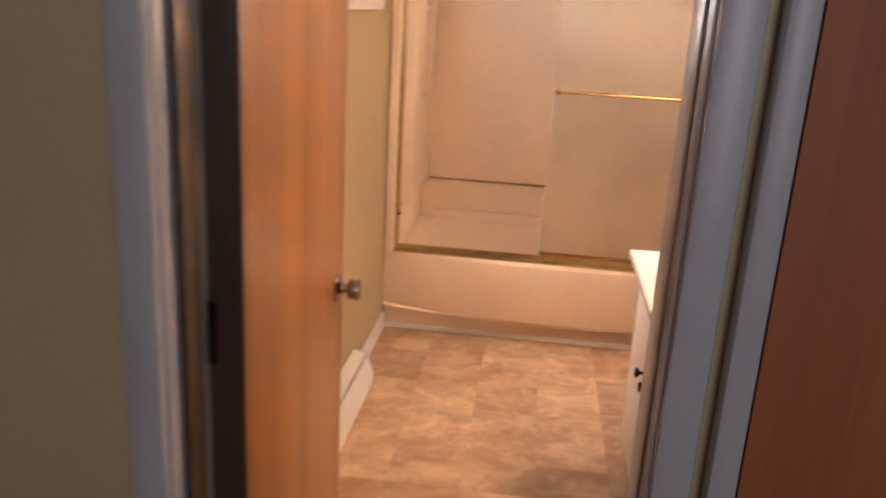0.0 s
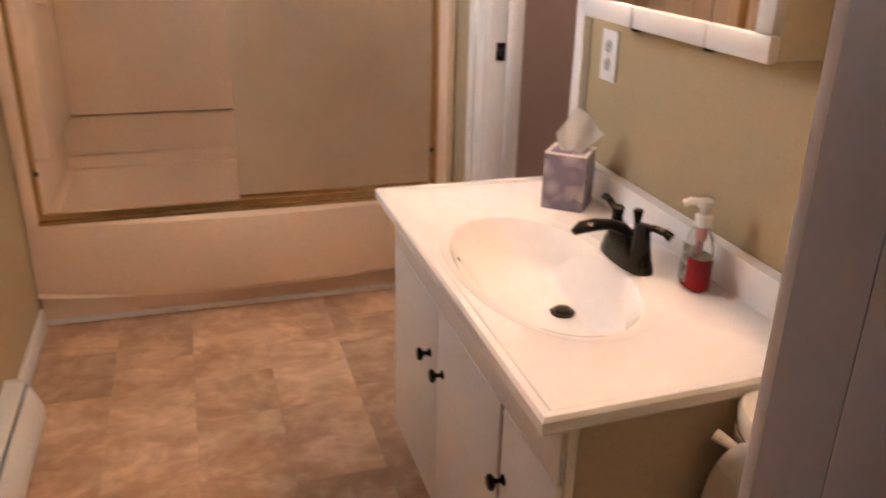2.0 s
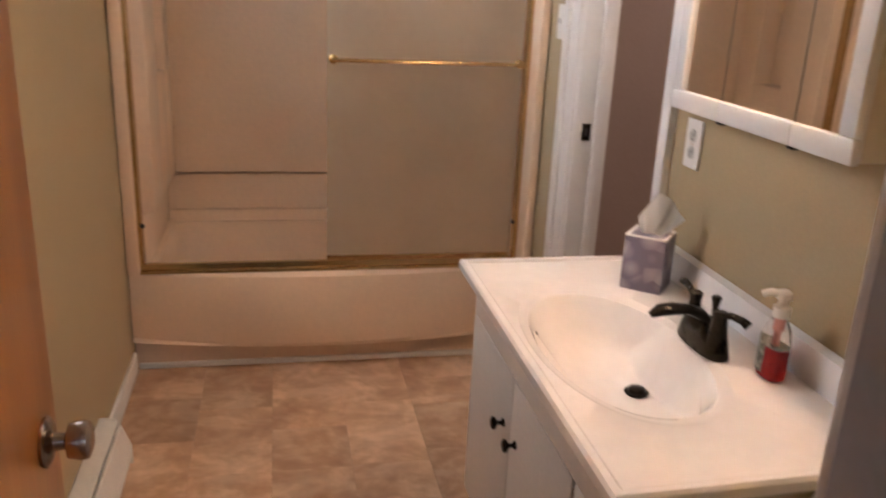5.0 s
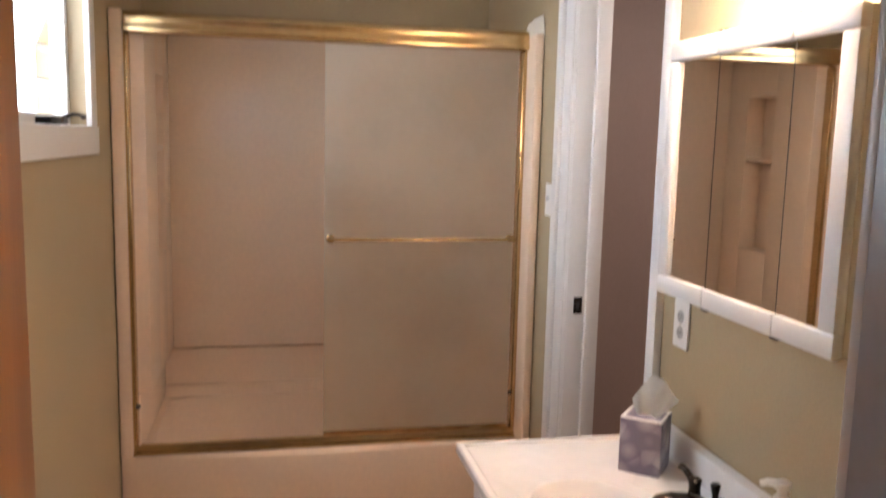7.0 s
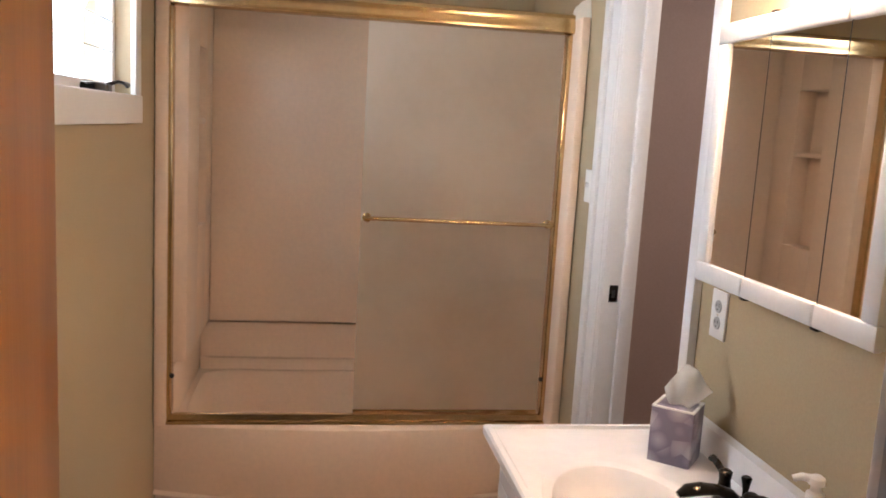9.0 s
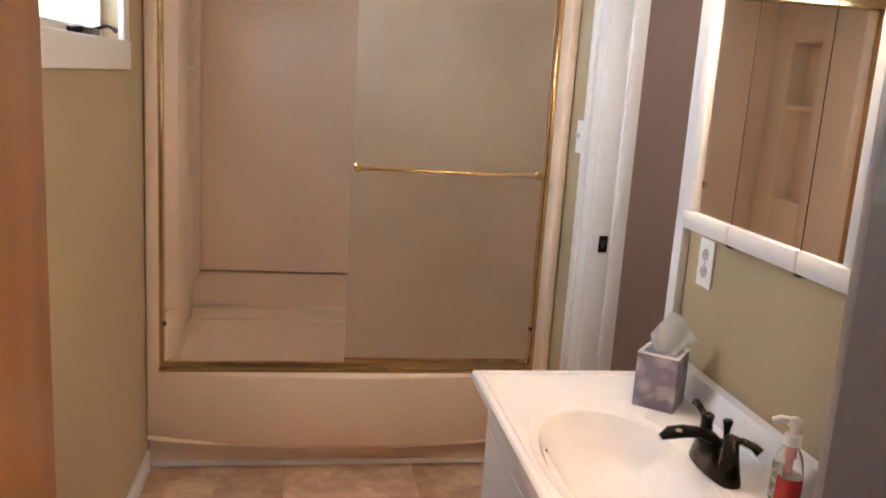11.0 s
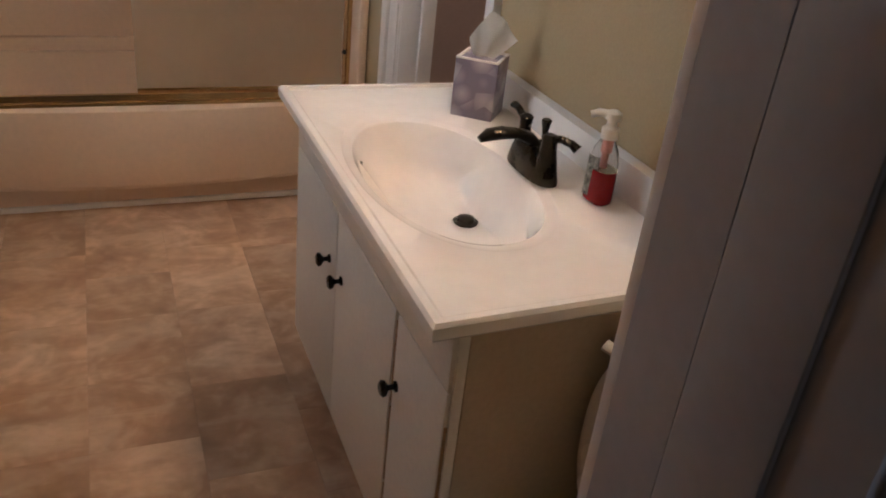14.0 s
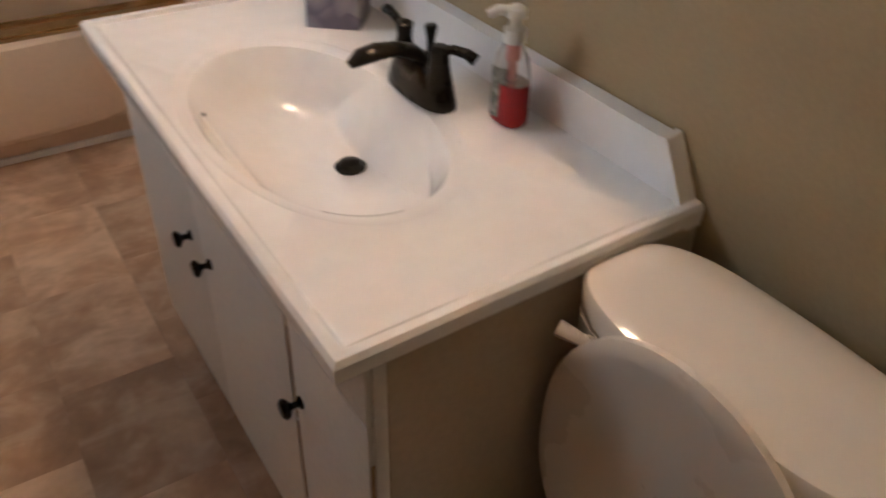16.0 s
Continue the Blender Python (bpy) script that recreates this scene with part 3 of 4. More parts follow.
part("deck_step", boxes((SX - 0.042, W - 0.03, SY + 0.003, SY + 0.045, RIM - 0.06, 0.452), bevel=0.016), M_TUB, surround)
part("left_flange", boxes((0.003, 0.046, 3.150, 3.212, RIM - 0.004, TZ), bevel=0.008), M_TUB, surround)
part("right_flange", boxes((1.487, W - 0.003, 3.072, 3.212, RIM - 0.004, 1.962), bevel=0.008), M_TUB, surround)
part("corner_guard", loft([[(1.480 + 0.0 * k, 3.16, 1.955), (W - 0.004, 3.072, 1.955 + 0.0), (W - 0.004, 3.205, 1.955), (1.480, 3.205, 1.955)] if k == 0 else
                           [(1.484 + 0.026 * (k / 6) ** 1.5, 3.16 - 0.02 * (k / 6), 1.955 + 0.066 * math.sin(k / 6 * 1.5)), (W - 0.004, 3.072 + 0.004 * k, 1.955 + 0.078 * (k / 6)),
                            (W - 0.004, 3.205, 1.955 + 0.078 * (k / 6)), (1.484 + 0.026 * (k / 6) ** 1.5, 3.205, 1.955 + 0.066 * math.sin(k / 6 * 1.5))] for k in range(7)], True, True), M_CREAM, surround, "cream plastic corner guard with curved top")

# sliding doors
enclosure = thing("shower_door", (0.76, 3.19, RIM), "sliding frosted glass shower doors in a polished brass frame, slid half open", "shower door")
part("header", loft([[(x, y, z) for y, z in ((3.150, 1.912), (3.156, 1.908), (3.212, 1.908), (3.214, 1.978), (3.170, 1.980), (3.158, 1.975), (3.150, 1.962), (3.154, 1.945), (3.149, 1.930))] for x in (0.050, 1.494)], True, True), M_GOLD, enclosure)
part("bottom_track", loft([[(x, y, z) for y, z in ((3.158, RIM), (3.226, RIM), (3.226, 0.424), (3.214, 0.426), (3.206, 0.416), (3.190, 0.416), (3.184, 0.434), (3.176, 0.434), (3.172, 0.414), (3.160, 0.410))] for x in (0.046, 1.487)], True, True), M_GOLD, enclosure)
for x0, x1 in ((0.046, 0.062), (1.468, 1.487)):
    part("side_rail", boxes((x0, x1, 3.168, 3.214, 0.436, 1.906), bevel=0.003), M_GOLD, enclosure)
for x in (0.066, 1.462):
    part("bumper", lathe([(0.0, 3.160), (0.008, 3.160), (0.009, 3.168), (0.0, 3.1685)], 14, (x, 0, 0.585), "y"), M_DARK, enclosure, "black rubber bumper")
for name, y, x0, x1 in (("outer_panel", 3.176, 0.732, 1.456), ("inner_panel", 3.198, 0.765, 1.458)):
    pnl = part(name, boxes((x0, x1, y, y + 0.006, 0.438, 1.904), bevel=0.001), M_FROST, enclosure, "frosted glass panel")
    pnl.visible_shadow = False
    part("bottom_rail", boxes((x0, x1, y - 0.003, y + 0.009, 0.4355, 0.456), bevel=0.002), M_GOLD, pnl)
bar = part("towel_bar", tube([(0.746, 3.132, 1.198), (1.452, 3.132, 1.198)], 0.0075, 16), M_GOLD, enclosure, "brass towel bar")
for x in (0.754, 1.443):
    part("bar_post", lathe([(0.0, 3.128), (0.013, 3.1285), (0.011, 3.14), (0.010, 3.165), (0.017, 3.170), (0.017, 3.1755), (0, 3.176)], 18, (x, 0, 1.198), "y"), M_GOLD, bar)

# ---- right wall fittings ----


def cover_plate(name, y, z, label, category, outlet):
    p = thing(name, (W, y, z), label, category)
    part("plate", boxes((W - 0.007, W - 0.0005, y - 0.036, y + 0.036, z - 0.058, z + 0.058), bevel=0.003), M_PLATE, p)
    if outlet:
        for dz in (-0.020, 0.020):
            r = part("socket", lathe([(0.0, W - 0.009), (0.0145, W - 0.009), (0.0155, W - 0.0065), (0, W - 0.006)], 20, (0, y, z + dz), "x"), M_SOCKET, p)
            for dy in (-0.006, 0.006):
                part("slot", boxes((W - 0.0096, W - 0.0088, y + dy - 0.001, y + dy + 0.001, z + dz - 0.001, z + dz + 0.007)), M_DARK, r)
            part("slot", lathe([(0.0, W - 0.0096), (0.0022, W - 0.0096), (0.0022, W - 0.0088), (0, W - 0.0088)], 10, (0, y, z + dz - 0.007), "x"), M_DARK, r)
    else:
        part("toggle", boxes((W - 0.018, W - 0.006, y - 0.004, y + 0.004, z - 0.004, z + 0.012), bevel=0.001), M_PLATE, p)
    part("screw", lathe([(0.0, W - 0.0085), (0.003, W - 0.008), (0.0, W - 0.0065)], 10, (0, y, z), "x"), M_CHROME, p)
    return p


cover_plate("power_outlet", 1.935, 1.14, "white duplex power outlet on the tan wall", "outlet", True)
cover_plate("light_switch", 2.952, 1.365, "white light switch on the wall beside the tub", "switch", False)

cabinet = thing("medicine_cabinet", (1.47, 1.55, 1.23), "white framed medicine cabinet with three mirror doors", "medicine cabinet")
CA, CB, CZ0, CZ1 = 1.262, 1.878, 1.236, 1.795
part("body", boxes((1.440, W - 0.001, CA + 0.004, CB - 0.004, CZ0 + 0.004, CZ1 - 0.004), bevel=0.002), M_CREAM, cabinet)
FR = 0.042
cuts = (CA, 1.430, 1.675, CB)
for k in range(3):
    a, b = cuts[k] + 0.0015, cuts[k + 1] - 0.0015
    d = part("cabinet_door", boxes((1.430, 1.4385, a + 0.002, b - 0.002, CZ0 + 0.004, CZ1 - 0.004)), M_TRIM, cabinet, "mirror door with white rails")
    part("mirror", boxes((1.4265, 1.4295, a + (FR if k == 0 else 0.0), b - (FR if k == 2 else 0.0), CZ0 + FR, CZ1 - FR)), M_MIRROR, d, "silvered mirror")
    for z0, z1 in ((CZ0, CZ0 + FR), (CZ1 - FR, CZ1)):
        part("rail", boxes((1.418, 1.436, a, b, z0, z1), bevel=0.005), M_TRIM, d)
    if k == 0:
        part("stile", boxes((1.418, 1.436, a, a + FR, CZ0 + FR + 0.0005, CZ1 - FR - 0.0005), bevel=0.005), M_TRIM, d)
    if k == 2:
        part("stile", boxes((1.418, 1.436, b - FR, b, CZ0 + FR + 0.0005, CZ1 - FR - 0.0005), bevel=0.005), M_TRIM, d)
for y in cuts[1:3]:
    part("door_gap", boxes((1.4272, 1.4400, y - 0.0014, y + 0.0014, CZ0 + 0.002, CZ1 - 0.002)), M_DARK, cabinet, "dark gap between mirror doors")
    for z in (CZ0 - 0.006, CZ1 + 0.0005):
        part("hinge_clip", boxes((1.424, 1.440, y - 0.010, y + 0.010, z, z + 0.006), bevel=0.002), M_BRONZE, cabinet)

lamp = thing("vanity_light", (W, 1.52, 2.06), "bronze vanity light with two lit white glass bell shades", "vanity light")
part("back_plate", loft([[(x, y, z) for y, z in [(1.515 + k * 0.105 * math.cos(a / 40 * 2 * math.pi), 2.03 + k * 0.060 * math.sin(a / 40 * 2 * math.pi)) for a in range(40)]]
                         for x, k in ((W - 0.001, 1.0), (W - 0.012, 1.0), (W - 0.020, 0.9), (W - 0.026, 0.5))], True, True), M_NICKEL, lamp)
rod = part("rod", tube([(W - 0.055, 1.315, 2.045), (W - 0.055, 1.76, 2.045)], 0.0075, 12), M_NICKEL, lamp)
for y in (1.315, 1.76):
    part("finial", lathe([(0.0, y - 0.012), (0.009, y - 0.009), (0.011, y), (0.009, y + 0.009), (0.0, y + 0.012)], 14, (W - 0.055, 0, 2.045), "y"), M_NICKEL, rod)
part("stem", tube([(W - 0.02, 1.515, 2.03), (W - 0.058, 1.515, 2.045)], 0.012, 12), M_NICKEL, lamp)
for y in LAMP_Y:
    arm = part("arm", tube([(W - 0.055, y + 0.05, 2.045), (W - 0.075, y + 0.045, 2.07), (W - 0.10, y + 0.02, 2.095), (W - 0.124, y, 2.09), (W - 0.129, y, 2.06)], 0.006, 10), M_NICKEL, lamp)
    part("socket_cap", lathe([(0.0, 2.072), (0.014, 2.070), (0.026, 2.056), (0.031, 2.036), (0.034, 2.032), (0.0, 2.031)], 24, (W - 0.129, y, 0)), M_NICKEL, arm)
    part("shade", lathe([(0.034, 2.031), (0.046, 2.024), (0.056, 2.000), (0.062, 1.965), (0.066, 1.93), (0.070, 1.902), (0.067, 1.902), (0.063, 1.93), (0.058, 1.965), (0.052, 1.998), (0.043, 2.020), (0.030, 2.028)], 36, (W - 0.129, y, 0)), M_SHADE, arm, "glowing white glass bell shade")

# ---- vanity ----
VT = 0.812
vanity = thing("vanity_cabinet", (1.27, 1.56, 0), "white painted vanity cabinet with slab doors, tan side and worn edges", "vanity")
VA, VB, VF = 1.089, 2.074, 1.066
part("bottom", boxes((VF, W - 0.004, VA + 0.006, VB - 0.016, 0.132, 0.148)), M_CABINET, vanity)
part("front_frame", boxes((VF, VF + 0.016, VA + 0.016, VB, 0.148, 0.782)), M_CABINET, vanity)
part("far_side", boxes((VF + 0.016, W - 0.004, VB - 0.016, VB, 0.132, 0.782)), M_CABINET, vanity)
part("back", boxes((W - 0.012, W - 0.004, VA + 0.006, VB - 0.016, 0.148, 0.782)), M_CABINET, vanity)
part("side_panel", boxes((VF + 0.0055, W - 0.004, VA, VA + 0.005, 0.0, 0.782), bevel=0.001), M_SIDE, vanity, "tan-coloured side panel")
# brown here paints in the shade under the doors
part("toe_kick", boxes((VF + 0.075, W - 0.004, VA + 0.006, VB, 0.0, 0.131)), M_WORN_TOESHADE, vanity, "recessed toe kick browned for the shade under the cabinet")
part("face_frame", boxes((VF - 0.012, VF + 0.005, VA, VA + 0.0055, 0.132, 0.784), bevel=0.0015), M_CABINET, vanity)
for a, b, ky in ((1.700, VB - 0.004, 1.748), (1.326, 1.696, 1.651), (1.0955, 1.313, 1.293)):
    d = part("cabinet_door", boxes((VF - 0.019, VF - 0.002, a, b, 0.150, 0.668), bevel=0.003), M_CABINET, vanity)
    kz = 0.534
    kn = part("knob", lathe([(0.0, VF - 0.019), (0.010, VF - 0.019), (0.010, VF - 0.022), (0.005, VF - 0.025), (0.005, VF - 0.033), (0.014, VF - 0.040), (0.0155, VF - 0.045), (0.011, VF - 0.049), (0.0, VF - 0.050)][::1], 22, (0, ky, kz), "x"), M_BRONZE, d, "dark bronze knob")
for y, z0, z1, wd in ((1.3195, 0.152, 0.662, 0.0032), (1.0936, 0.152, 0.62, 0.0006)):
    part("worn_edge", boxes(*[(VF - 0.0175, VF - 0.003, y - wd - 0.0005 * math.sin(k * 2.1), y + wd + 0.0005 * math.sin(k * 3.7), z0 + (z1 - z0) * k / 14, z0 + (z1 - z0) * (k + 0.97 - 0.3 * (k % 5 == 3)) / 14) for k in range(14)]), M_WORN_TOESHADE, vanity, "worn bare wood edge")
part("front_rail", boxes((VF - 0.0185, VF - 0.0005, VA + 0.0065, VB - 0.004, 0.6695, 0.7825), bevel=0.002), M_CABINET, vanity)

top = thing("countertop", (1.26, 1.56, 0.79), "white cultured marble countertop with an integral oval bowl and backsplash", "countertop")
TX0, TX1, TY0, TY1 = 1.002, W - 0.002, 1.068, 2.088
BX, BY, BA, BB = 1.212, 1.566, 0.153, 0.282
TC = VT - 0.006


def bowl_ring(k, z, dx=0.0, dy=0.0, p=2.15):
    return rounded(BX + dx, BY + dy, BA * k, BB * k, z, p, 96)


def hollow(rings, steps=5):
    """The bowl's rings made closer, with a flat slope under the faucet."""
    out = []
    n = len(rings)
    for i in range(n - 1):
        four = rings[max(0, i - 1)], rings[i], rings[i + 1], rings[min(n - 1, i + 2)]
        for k in range(steps):
            u = k / steps
            out.append([tuple(0.5 * (2 * b + (c - a) * u + (2 * a - 5 * b + 4 * c - d) * u * u + (3 * b - a - 3 * c + d) * u ** 3)
                              for a, b, c, d in zip(*quad)) for quad in zip(*four)])
    out.append(rings[-1])
    slope = lambda x: TC - 0.014 - 0.113 * (BX + 0.148 - x) / 0.052
    return [[(x, y, max(z, min(slope(x), TC - 0.008))) for x, y, z in r] for r in out]


def skew(ring):
    """The near end of the slab runs a little out of square."""
    return [(x, y + 0.018 * (x - TX0) / (TX1 - TX0) * (TY1 - y) / (TY1 - TY0), z) for x, y, z in ring]


_o = bowl_ring(1.15, TC)
part("slab", loft([skew(r) for r in (on_rect(TX0 + 0.004, TX1, TY0 + 0.004, TY1 - 0.004, _o, VT - 0.029), on_rect(TX0, TX1, TY0, TY1, _o, VT - 0.024), on_rect(TX0, TX1, TY0, TY1, _o, VT - 0.006), on_rect(TX0 + 0.005, TX1, TY0 + 0.005, TY1 - 0.005, _o, VT),
                   on_rect(TX0 + 0.017, TX1, TY0 + 0.017, TY1 - 0.017, _o, VT), on_rect(TX0 + 0.019, TX1, TY0 + 0.019, TY1 - 0.019, _o, TC - 0.003), on_rect(TX0 + 0.022, TX1, TY0 + 0.022, TY1 - 0.022, _o, TC - 0.003), on_rect(TX0 + 0.026, TX1, TY0 + 0.026, TY1 - 0.026, _o, TC), _o,
                   bowl_ring(1.128, TC - 0.003), bowl_ring(1.06, TC - 0.0045), *hollow([bowl_ring(1.02, TC - 0.007), bowl_ring(0.96, TC - 0.026, 0.003), bowl_ring(0.86, TC - 0.060, 0.012), bowl_ring(0.74, TC - 0.094, 0.030), bowl_ring(0.50, TC - 0.114, 0.056, 0.012), bowl_ring(0.25, TC - 0.123, 0.064, 0.020), bowl_ring(0.12, TC - 0.127, 0.070, 0.024)]))], cap_last=True), M_MARBLE, top)
part("backsplash", loft([[(W - 0.003, 1.094, VT - 0.026), (W - 0.003, 1.150, VT + 0.071), (W - 0.003, TY1, VT + 0.071), (W - 0.003, TY1, VT - 0.022)], [(W - 0.023, 1.094, VT - 0.026), (W - 0.023, 1.150, VT + 0.066), (W - 0.023, TY1, VT + 0.066), (W - 0.023, TY1, VT - 0.022)]], True, True), M_MARBLE, top)
part("splash_lip", loft([[(W - 0.002, 1.086, VT - 0.030), (W - 0.002, 1.144, VT + 0.075), (W - 0.002, 1.156, VT + 0.075), (W - 0.002, 1.098, VT - 0.030)], [(W - 0.030, 1.086, VT - 0.030), (W - 0.028, 1.144, VT + 0.071), (W - 0.028, 1.156, VT + 0.071), (W - 0.030, 1.098, VT - 0.030)]], True, True), M_MARBLE, top)
part("drain", lathe([(0.0, TC - 0.1265), (0.025, TC - 0.1265), (0.026, TC - 0.123), (0.019, TC - 0.121), (0.017, TC - 0.115), (0.010, TC - 0.112), (0.0, TC - 0.111)], 28, (BX + 0.070, BY + 0.024, 0)), M_BRONZE, top, "dark bronze drain stopper")
part("overflow_hole", lathe([(0.0, 0), (0.0045, 0), (0.0045, 0.006), (0, 0.006)], 12, (BX - 0.122, BY + 0.140, TC - 0.038)), M_DARK, top)

# faucet
faucet = thing("faucet", (1.385, 1.545, TC), "oil-rubbed bronze two-handle centerset faucet", "faucet")
FX, FY = 1.388, 1.545
part("base", loft([rounded(FX, FY, 0.030 * k, 0.082 * m, TC + z, 2.6, 48) for k, m, z in ((1.0, 1.0, 0.0), (1.0, 1.0, 0.006), (0.94, 0.97, 0.014), (0.86, 0.88, 0.034), (0.70, 0.68, 0.052), (0.5, 0.45, 0.060))], cap_last=True), M_BRONZE, faucet)
part("spout", tube([(FX + 0.004, FY, TC + 0.018), (FX - 0.002, FY, TC + 0.054), (FX - 0.016, FY, TC + 0.070), (FX - 0.045, FY, TC + 0.080), (FX - 0.075, FY, TC + 0.082), (FX - 0.102, FY, TC + 0.079), (FX - 0.121, FY, TC + 0.070)], [0.027, 0.024, 0.019, 0.016, 0.019, 0.018, 0.009], 20, 0.62), M_BRONZE, faucet)
part("lift_rod", lathe([(0.006, TC + 0.03), (0.0055, TC + 0.078), (0.007, TC + 0.088), (0.0105, TC + 0.104), (0.008, TC + 0.107), (0.0, TC + 0.107)], 16, (FX + 0.014, FY - 0.004, 0)), M_BRONZE, faucet)
for s in (-1, 1):
    y = FY + s * 0.050
    h = part("handle", lathe([(0.024, TC + 0.010), (0.021, TC + 0.03), (0.014, TC + 0.056), (0.0115, TC + 0.076), (0.0130, TC + 0.088), (0.0140, TC + 0.094), (0.009, TC + 0.098), (0.0, TC + 0.099)] if s > 0 else
                            [(0.024, TC + 0.010), (0.022, TC + 0.03), (0.017, TC + 0.056), (0.015, TC + 0.076), (0.016, TC + 0.088), (0.010, TC + 0.094), (0.0, TC + 0.095)], 24, (FX, y, 0)), M_BRONZE, faucet)
    rows = ([(FX, y, TC + 0.086), (FX + 0.000, y + 0.020, TC + 0.092), (FX + 0.000, y + 0.040, TC + 0.098), (FX - 0.002, y + 0.054, TC + 0.100)] if s > 0 else
            [(FX, y, TC + 0.084), (FX + 0.014, y - 0.016, TC + 0.090), (FX + 0.028, y - 0.032, TC + 0.086), (FX + 0.036, y - 0.042, TC + 0.078)])
    part("lever", tube(rows, [0.011, 0.008, 0.008, 0.010] if s > 0 else [0.012, 0.009, 0.010, 0.012], 14, 0.75), M_BRONZE, h)

# tissue box
tissue = thing("tissue_box", (1.415, 1.880, TC), "square purple-grey floral tissue box with a tissue pulled up", "tissue box")
TB, TH = 0.0485, 0.130
part("carton", boxes((-TB, TB, -TB, TB, 0.0, TH), bevel=0.002), M_CARTON, tissue)
part("top_rim", boxes((-TB, TB, -TB, -TB + 0.007, TH, TH + 0.004), (-TB, TB, TB - 0.007, TB, TH, TH + 0.004), (-TB, -TB + 0.007, -TB + 0.007, TB - 0.007, TH, TH + 0.004), (TB - 0.007, TB, -TB + 0.007, TB - 0.007, TH, TH + 0.004), bevel=0.001), M_PLATE, tissue, "pale carton rim")


def tissue_sheet():
    bm = bmesh.new()
    n, m = 34, 22
    g = []
    for j in range(m):
        v = j / (m - 1)
        row = []
        for i in range(n):
            u = i / (n - 1) * 2 - 1
            height = 0.106 * (1 - (0.42 * (u + 0.2) if u > -0.2 else -0.75 * (u + 0.2)))
            half = 0.020 + 0.034 * v ** 0.8
            x = u * half + 0.020 * v
            y = 0.016 * math.sin(u * 4.2 + 0.8) * (0.35 + 0.8 * v) + 0.0015 * math.sin(u * 11 + v * 5) * v + 0.014 * v * u
            z = height * v
            row.append(bm.verts.new((x, y, z)))
        g.append(row)
    for j in range(m - 1):
        for i in range(n - 1):
            bm.faces.new((g[j][i], g[j][i + 1], g[j + 1][i + 1], g[j + 1][i]))
    bmesh.ops.solidify(bm, geom=bm.faces[:], thickness=0.0012)
    return bm


_ts = part("tissue", tissue_sheet(), M_TISSUE, tissue, "crumpled white tissue")
local(tissue)
_ts.location = (0, 0, TH - 0.004)
tissue.rotation_euler = (0, 0, radians(-40))

# soap
soap = thing("soap_dispenser", (1.438, 1.402, TC), "clear pump bottle half full of red liquid soap", "soap dispenser")
SPX, SPY = 1.449, 1.400


def oval(a, b, z, p=2.6):
    return rounded(SPX, SPY, a * 0.9, b * 0.88, TC + z, p, 40)


part("liquid", loft([oval(0.020, 0.030, 0.0), oval(0.024, 0.034, 0.004), oval(0.025, 0.035, 0.015), oval(0.0245, 0.0345, 0.062), oval(0.0243, 0.0343, 0.064)], True, True), M_SOAP, soap, "red liquid soap behind clear plastic")
part("bottle", loft([oval(0.0245, 0.0345, 0.0645), oval(0.024, 0.034, 0.075), oval(0.020, 0.028, 0.100), oval(0.013, 0.016, 0.116), oval(0.012, 0.012, 0.122, 2)], True, True), M_CLEAR, soap)
lab = part("front_label", loft([[(SPX - 0.0250 + 0.009 * u * u, SPY + 0.018 * u + 0.008, TC + z) for u in (-1, -0.5, 0, 0.5, 1)] for z in (0.012, 0.03, 0.05, 0.07, 0.088)], closed=False), M_LABEL, soap, "dark patterned label")
part("inner_pump", lathe([(0.0, 0.066), (0.006, 0.066), (0.006, 0.092), (0.0095, 0.096), (0.0095, 0.118), (0, 0.118)], 14, (SPX, SPY, TC)), material("pink_plastic", (0.72, 0.33, 0.30), 0.35, bump=0.0), soap)
pump = part("pump", lathe([(0.0155, 0.121), (0.0155, 0.140), (0.010, 0.144), (0.008, 0.154), (0.014, 0.156), (0.014, 0.168), (0.009, 0.172), (0.0, 0.173)], 24, (SPX, SPY, TC)), M_PLATE, soap, "white pump head")
part("nozzle", tube([(SPX, SPY, TC + 0.164), (SPX - 0.022, SPY + 0.012, TC + 0.166), (SPX - 0.034, SPY + 0.018, TC + 0.160)], [0.008, 0.007, 0.006], 12), M_PLATE, pump)

# ---- toilet ----
toilet = thing("toilet", (1.25, 0.872, 0), "white porcelain toilet with its lid up and seat down", "toilet")
TCY = 0.872
tank_p = 5.0
TKY = TCY + 0.012
part("tank", loft([rounded(1.395, TKY, 0.080, 0.170, 0.39, tank_p), rounded(1.390, TKY, 0.088, 0.184, 0.46, tank_p), rounded(1.385, TKY, 0.094, 0.194, 0.752, tank_p)], True, True), M_PORC, toilet)
part("tank_lid", loft([rounded(1.378, TKY, 0.088, 0.196, 0.7525, 3.0), rounded(1.378, TKY, 0.096, 0.206, 0.760, 3.0), rounded(1.378, TKY, 0.097, 0.208, 0.784, 3.0), rounded(1.378, TKY, 0.093, 0.204, 0.793, 3.0), rounded(1.378, TKY, 0.080, 0.188, 0.798, 2.8), rounded(1.378, TKY, 0.047, 0.14, 0.800, 2.6)], True, True), M_PORC, toilet)


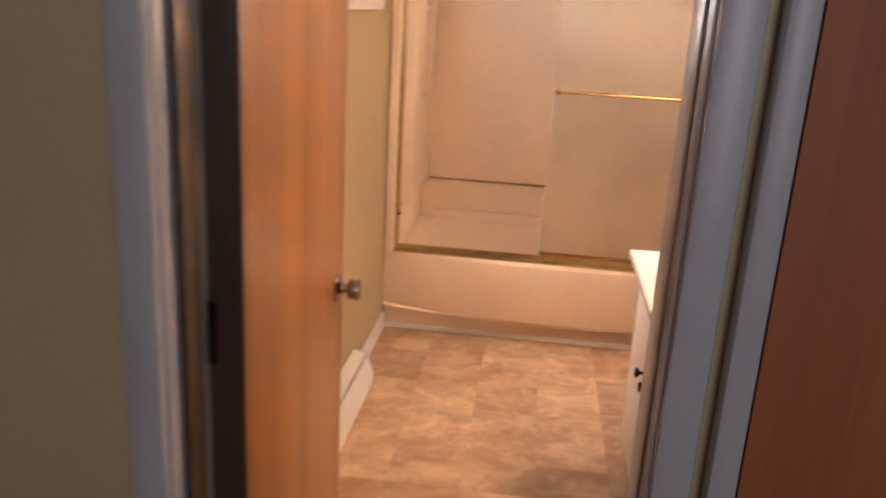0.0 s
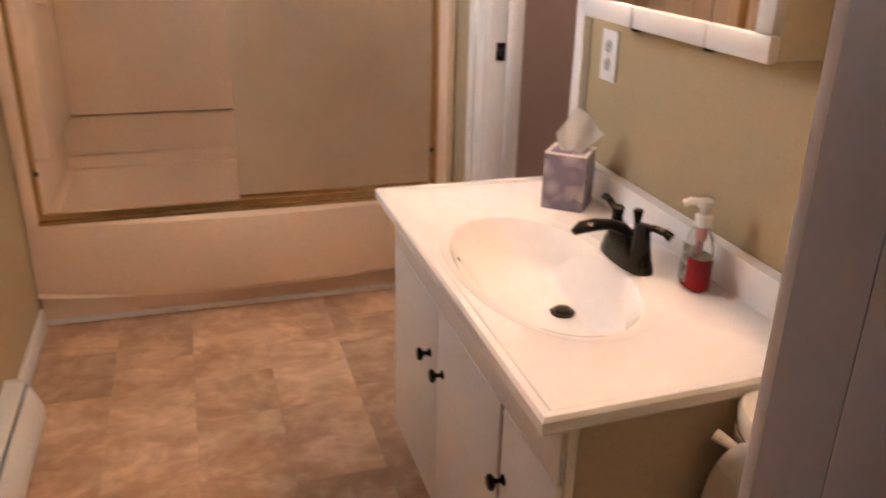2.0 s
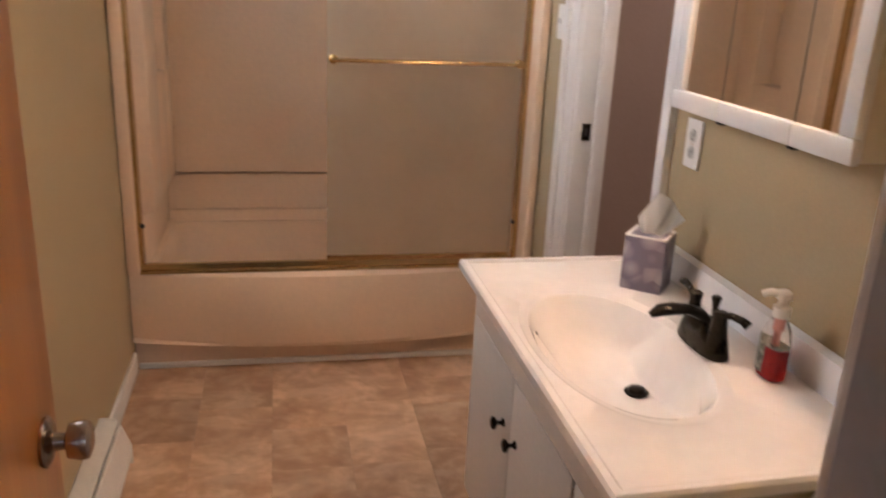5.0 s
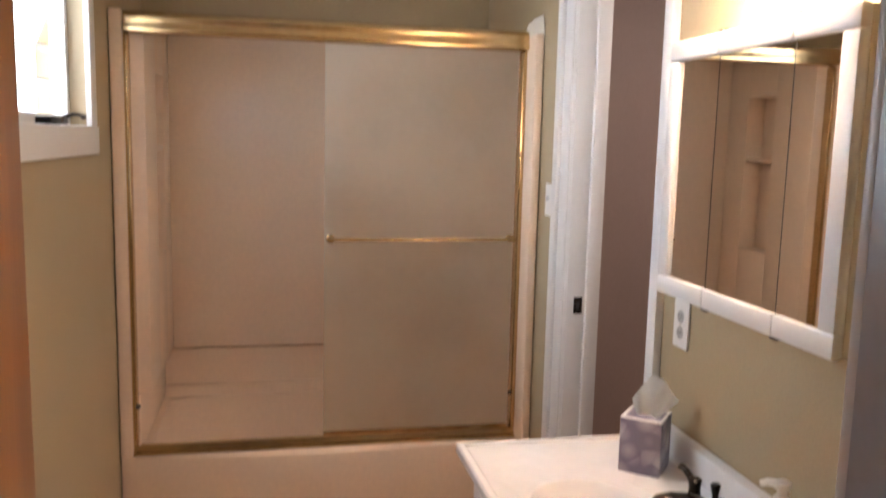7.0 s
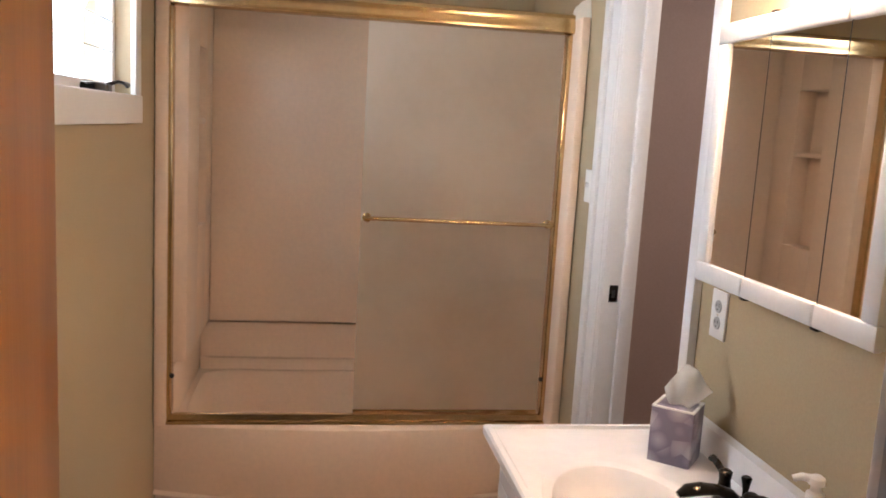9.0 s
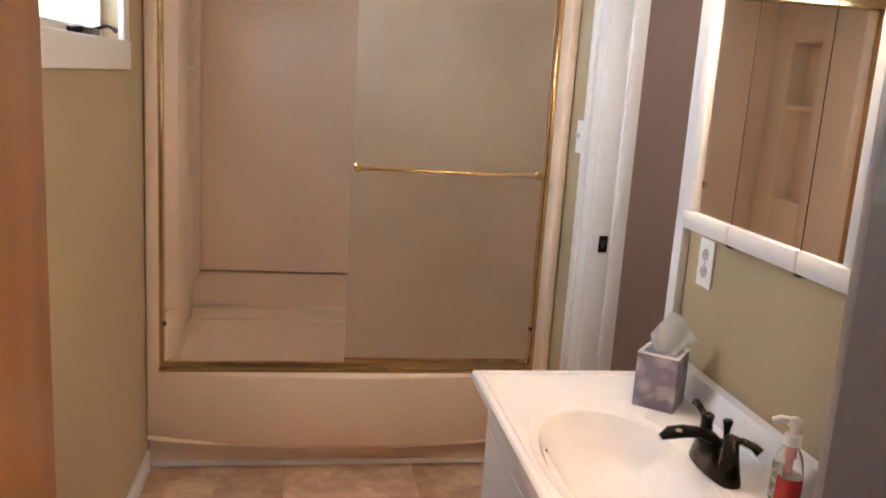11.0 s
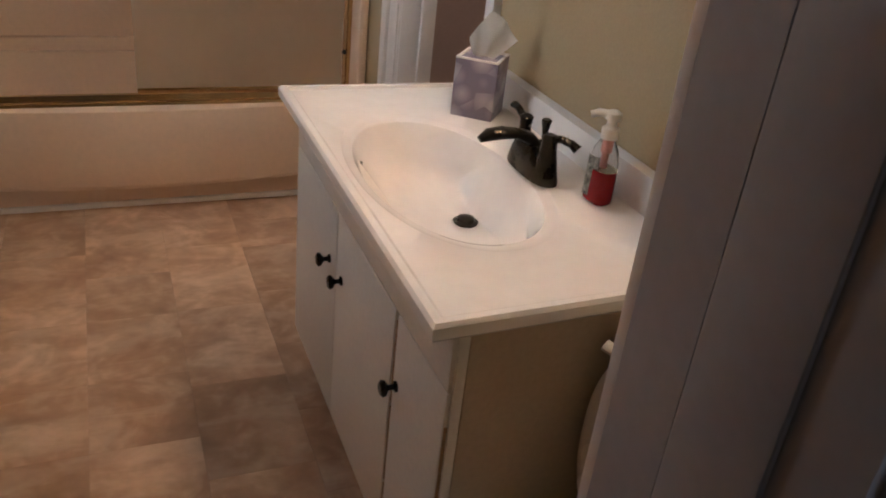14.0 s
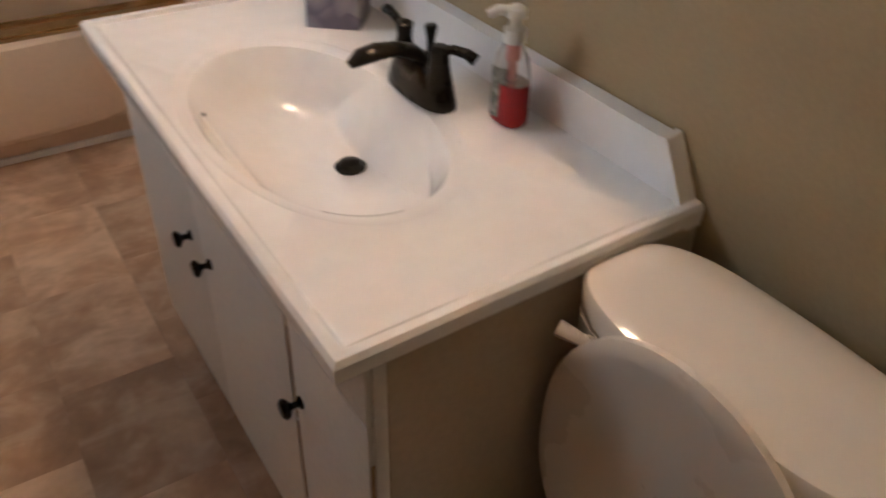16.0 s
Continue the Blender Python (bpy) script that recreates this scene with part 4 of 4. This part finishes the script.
def egg(k, z, x_back=1.265, x_front=0.845, half=0.187, n=56, dx=0.0):
    """An elongated oval, blunter at the back."""
    out = []
    cx = x_back - 0.20
    for i in range(n):
        t = 2 * math.pi * i / n
        c, s = math.cos(t), math.sin(t)
        rx = (x_back - cx) if c > 0 else (cx - x_front)
        p = 2.7 if c > 0 else 2.1
        out.append((cx + dx + k * rx * math.copysign(abs(c) ** (2 / p), c), TCY + k * half * math.copysign(abs(s) ** (2 / p), s), z))
    return out


part("bowl", loft([egg(0.60, 0.0, dx=0.04), egg(0.60, 0.02, dx=0.04), egg(0.56, 0.10, dx=0.05), egg(0.66, 0.22, dx=0.03), egg(0.90, 0.33), egg(0.97, 0.375), egg(0.97, 0.392), egg(0.72, 0.392), egg(0.66, 0.36), egg(0.5, 0.25, dx=0.02), egg(0.25, 0.17, dx=0.05), egg(0.1, 0.16, dx=0.06)], True, True), M_PORC, toilet)
part("pedestal_back", boxes((1.20, 1.46, TCY - 0.10, TCY + 0.10, 0.0, 0.388), bevel=0.02), M_PORC, toilet)
part("seat", loft([egg(0.99, 0.394), egg(1.0, 0.398), egg(1.0, 0.418), egg(0.97, 0.425), egg(0.74, 0.425), egg(0.70, 0.418), egg(0.70, 0.394), egg(0.99, 0.394)]), M_SEAT, toilet, "white plastic seat ring")


def lid_ring(k, off):
    """The raised lid: the seat's outline stood up and leant back on the tank."""
    out = []
    lean = radians(2)
    for x, y, z in egg(k, 0.0):
        up = 1.265 - x
        out.append((1.274 + up * math.sin(lean) * 0.9 - off * math.cos(lean), y, 0.430 + 0.935 * up * math.cos(lean) + off * math.sin(lean)))
    return out


part("lid", loft([lid_ring(0.97, 0.0), lid_ring(1.0, 0.003), lid_ring(1.0, 0.012), lid_ring(0.97, 0.016), lid_ring(0.9, 0.018)], True, True), M_SEAT, toilet, "raised white plastic lid")
for s in (-1, 1):
    part("seat_hinge", boxes((1.246, 1.282, TCY + s * 0.075 - 0.022, TCY + s * 0.075 + 0.022, 0.412, 0.436), bevel=0.006), M_SEAT, toilet)
fl = part("flush_handle", lathe([(0.0, 1.305), (0.014, 1.304), (0.013, 1.293), (0.0, 1.291)], 16, (0, TCY + 0.150, 0.735), "x"), M_SEAT, toilet, "white flush lever")
part("lever", tube([(1.294, TCY + 0.150, 0.735), (1.288, TCY + 0.158, 0.740), (1.278, TCY + 0.170, 0.746), (1.270, TCY + 0.182, 0.750)], [0.008, 0.009, 0.011, 0.012], 12, 0.7), M_SEAT, fl)

# ---- vinyl flooring pieces, last ----
floor_ob = bpy.data.objects["floor"]
J = 0.0004


def vinyl_piece(w, d):
    me = bpy.data.meshes.new("vinyl_tile")
    bm = boxes((-w / 2 + J, w / 2 - J, -d / 2 + J, d / 2 - J, -0.0035, 0.0))
    bm.to_mesh(me)
    bm.free()
    me.materials.append(M_VINYL)
    return me


cols = ((-0.24, 0.265, (0.16, 0.46, 0.76, 1.06, 1.56, 1.86, 2.14, 2.64, 2.93, 3.21)),
        (0.265, 0.518, (0.5, 0.80, 1.06, 1.36, 1.862, 2.13, 2.43, 2.84, 3.21)),
        (0.518, 0.770, (0.5, 0.80, 1.06, 1.56, 1.862, 2.13, 2.43, 2.68, 3.21)),
        (0.770, 1.022, (0.5, 0.95, 1.25, 1.706, 2.06, 2.437, 2.84, 3.21)),
        (1.022, 1.524, (0.5, 0.80, 1.10, 1.60, 1.90, 2.20, 2.50, 2.80, 3.00, 3.21)))
shared = {}
for x0, x1, ys in cols:
    x0 = max(x0, 0.0)
    for ya, yb in zip(ys, ys[1:]):
        ya = max(ya, Y1)
        if yb <= ya + 0.02:
            continue
        key = (round(x1 - x0, 3), round(yb - ya, 3))
        if key not in shared:
            shared[key] = vinyl_piece(*key)
        t = new("vinyl_tile", shared[key])
        t.location = ((x0 + x1) / 2, (ya + yb) / 2, 0)
        t.parent = floor_ob
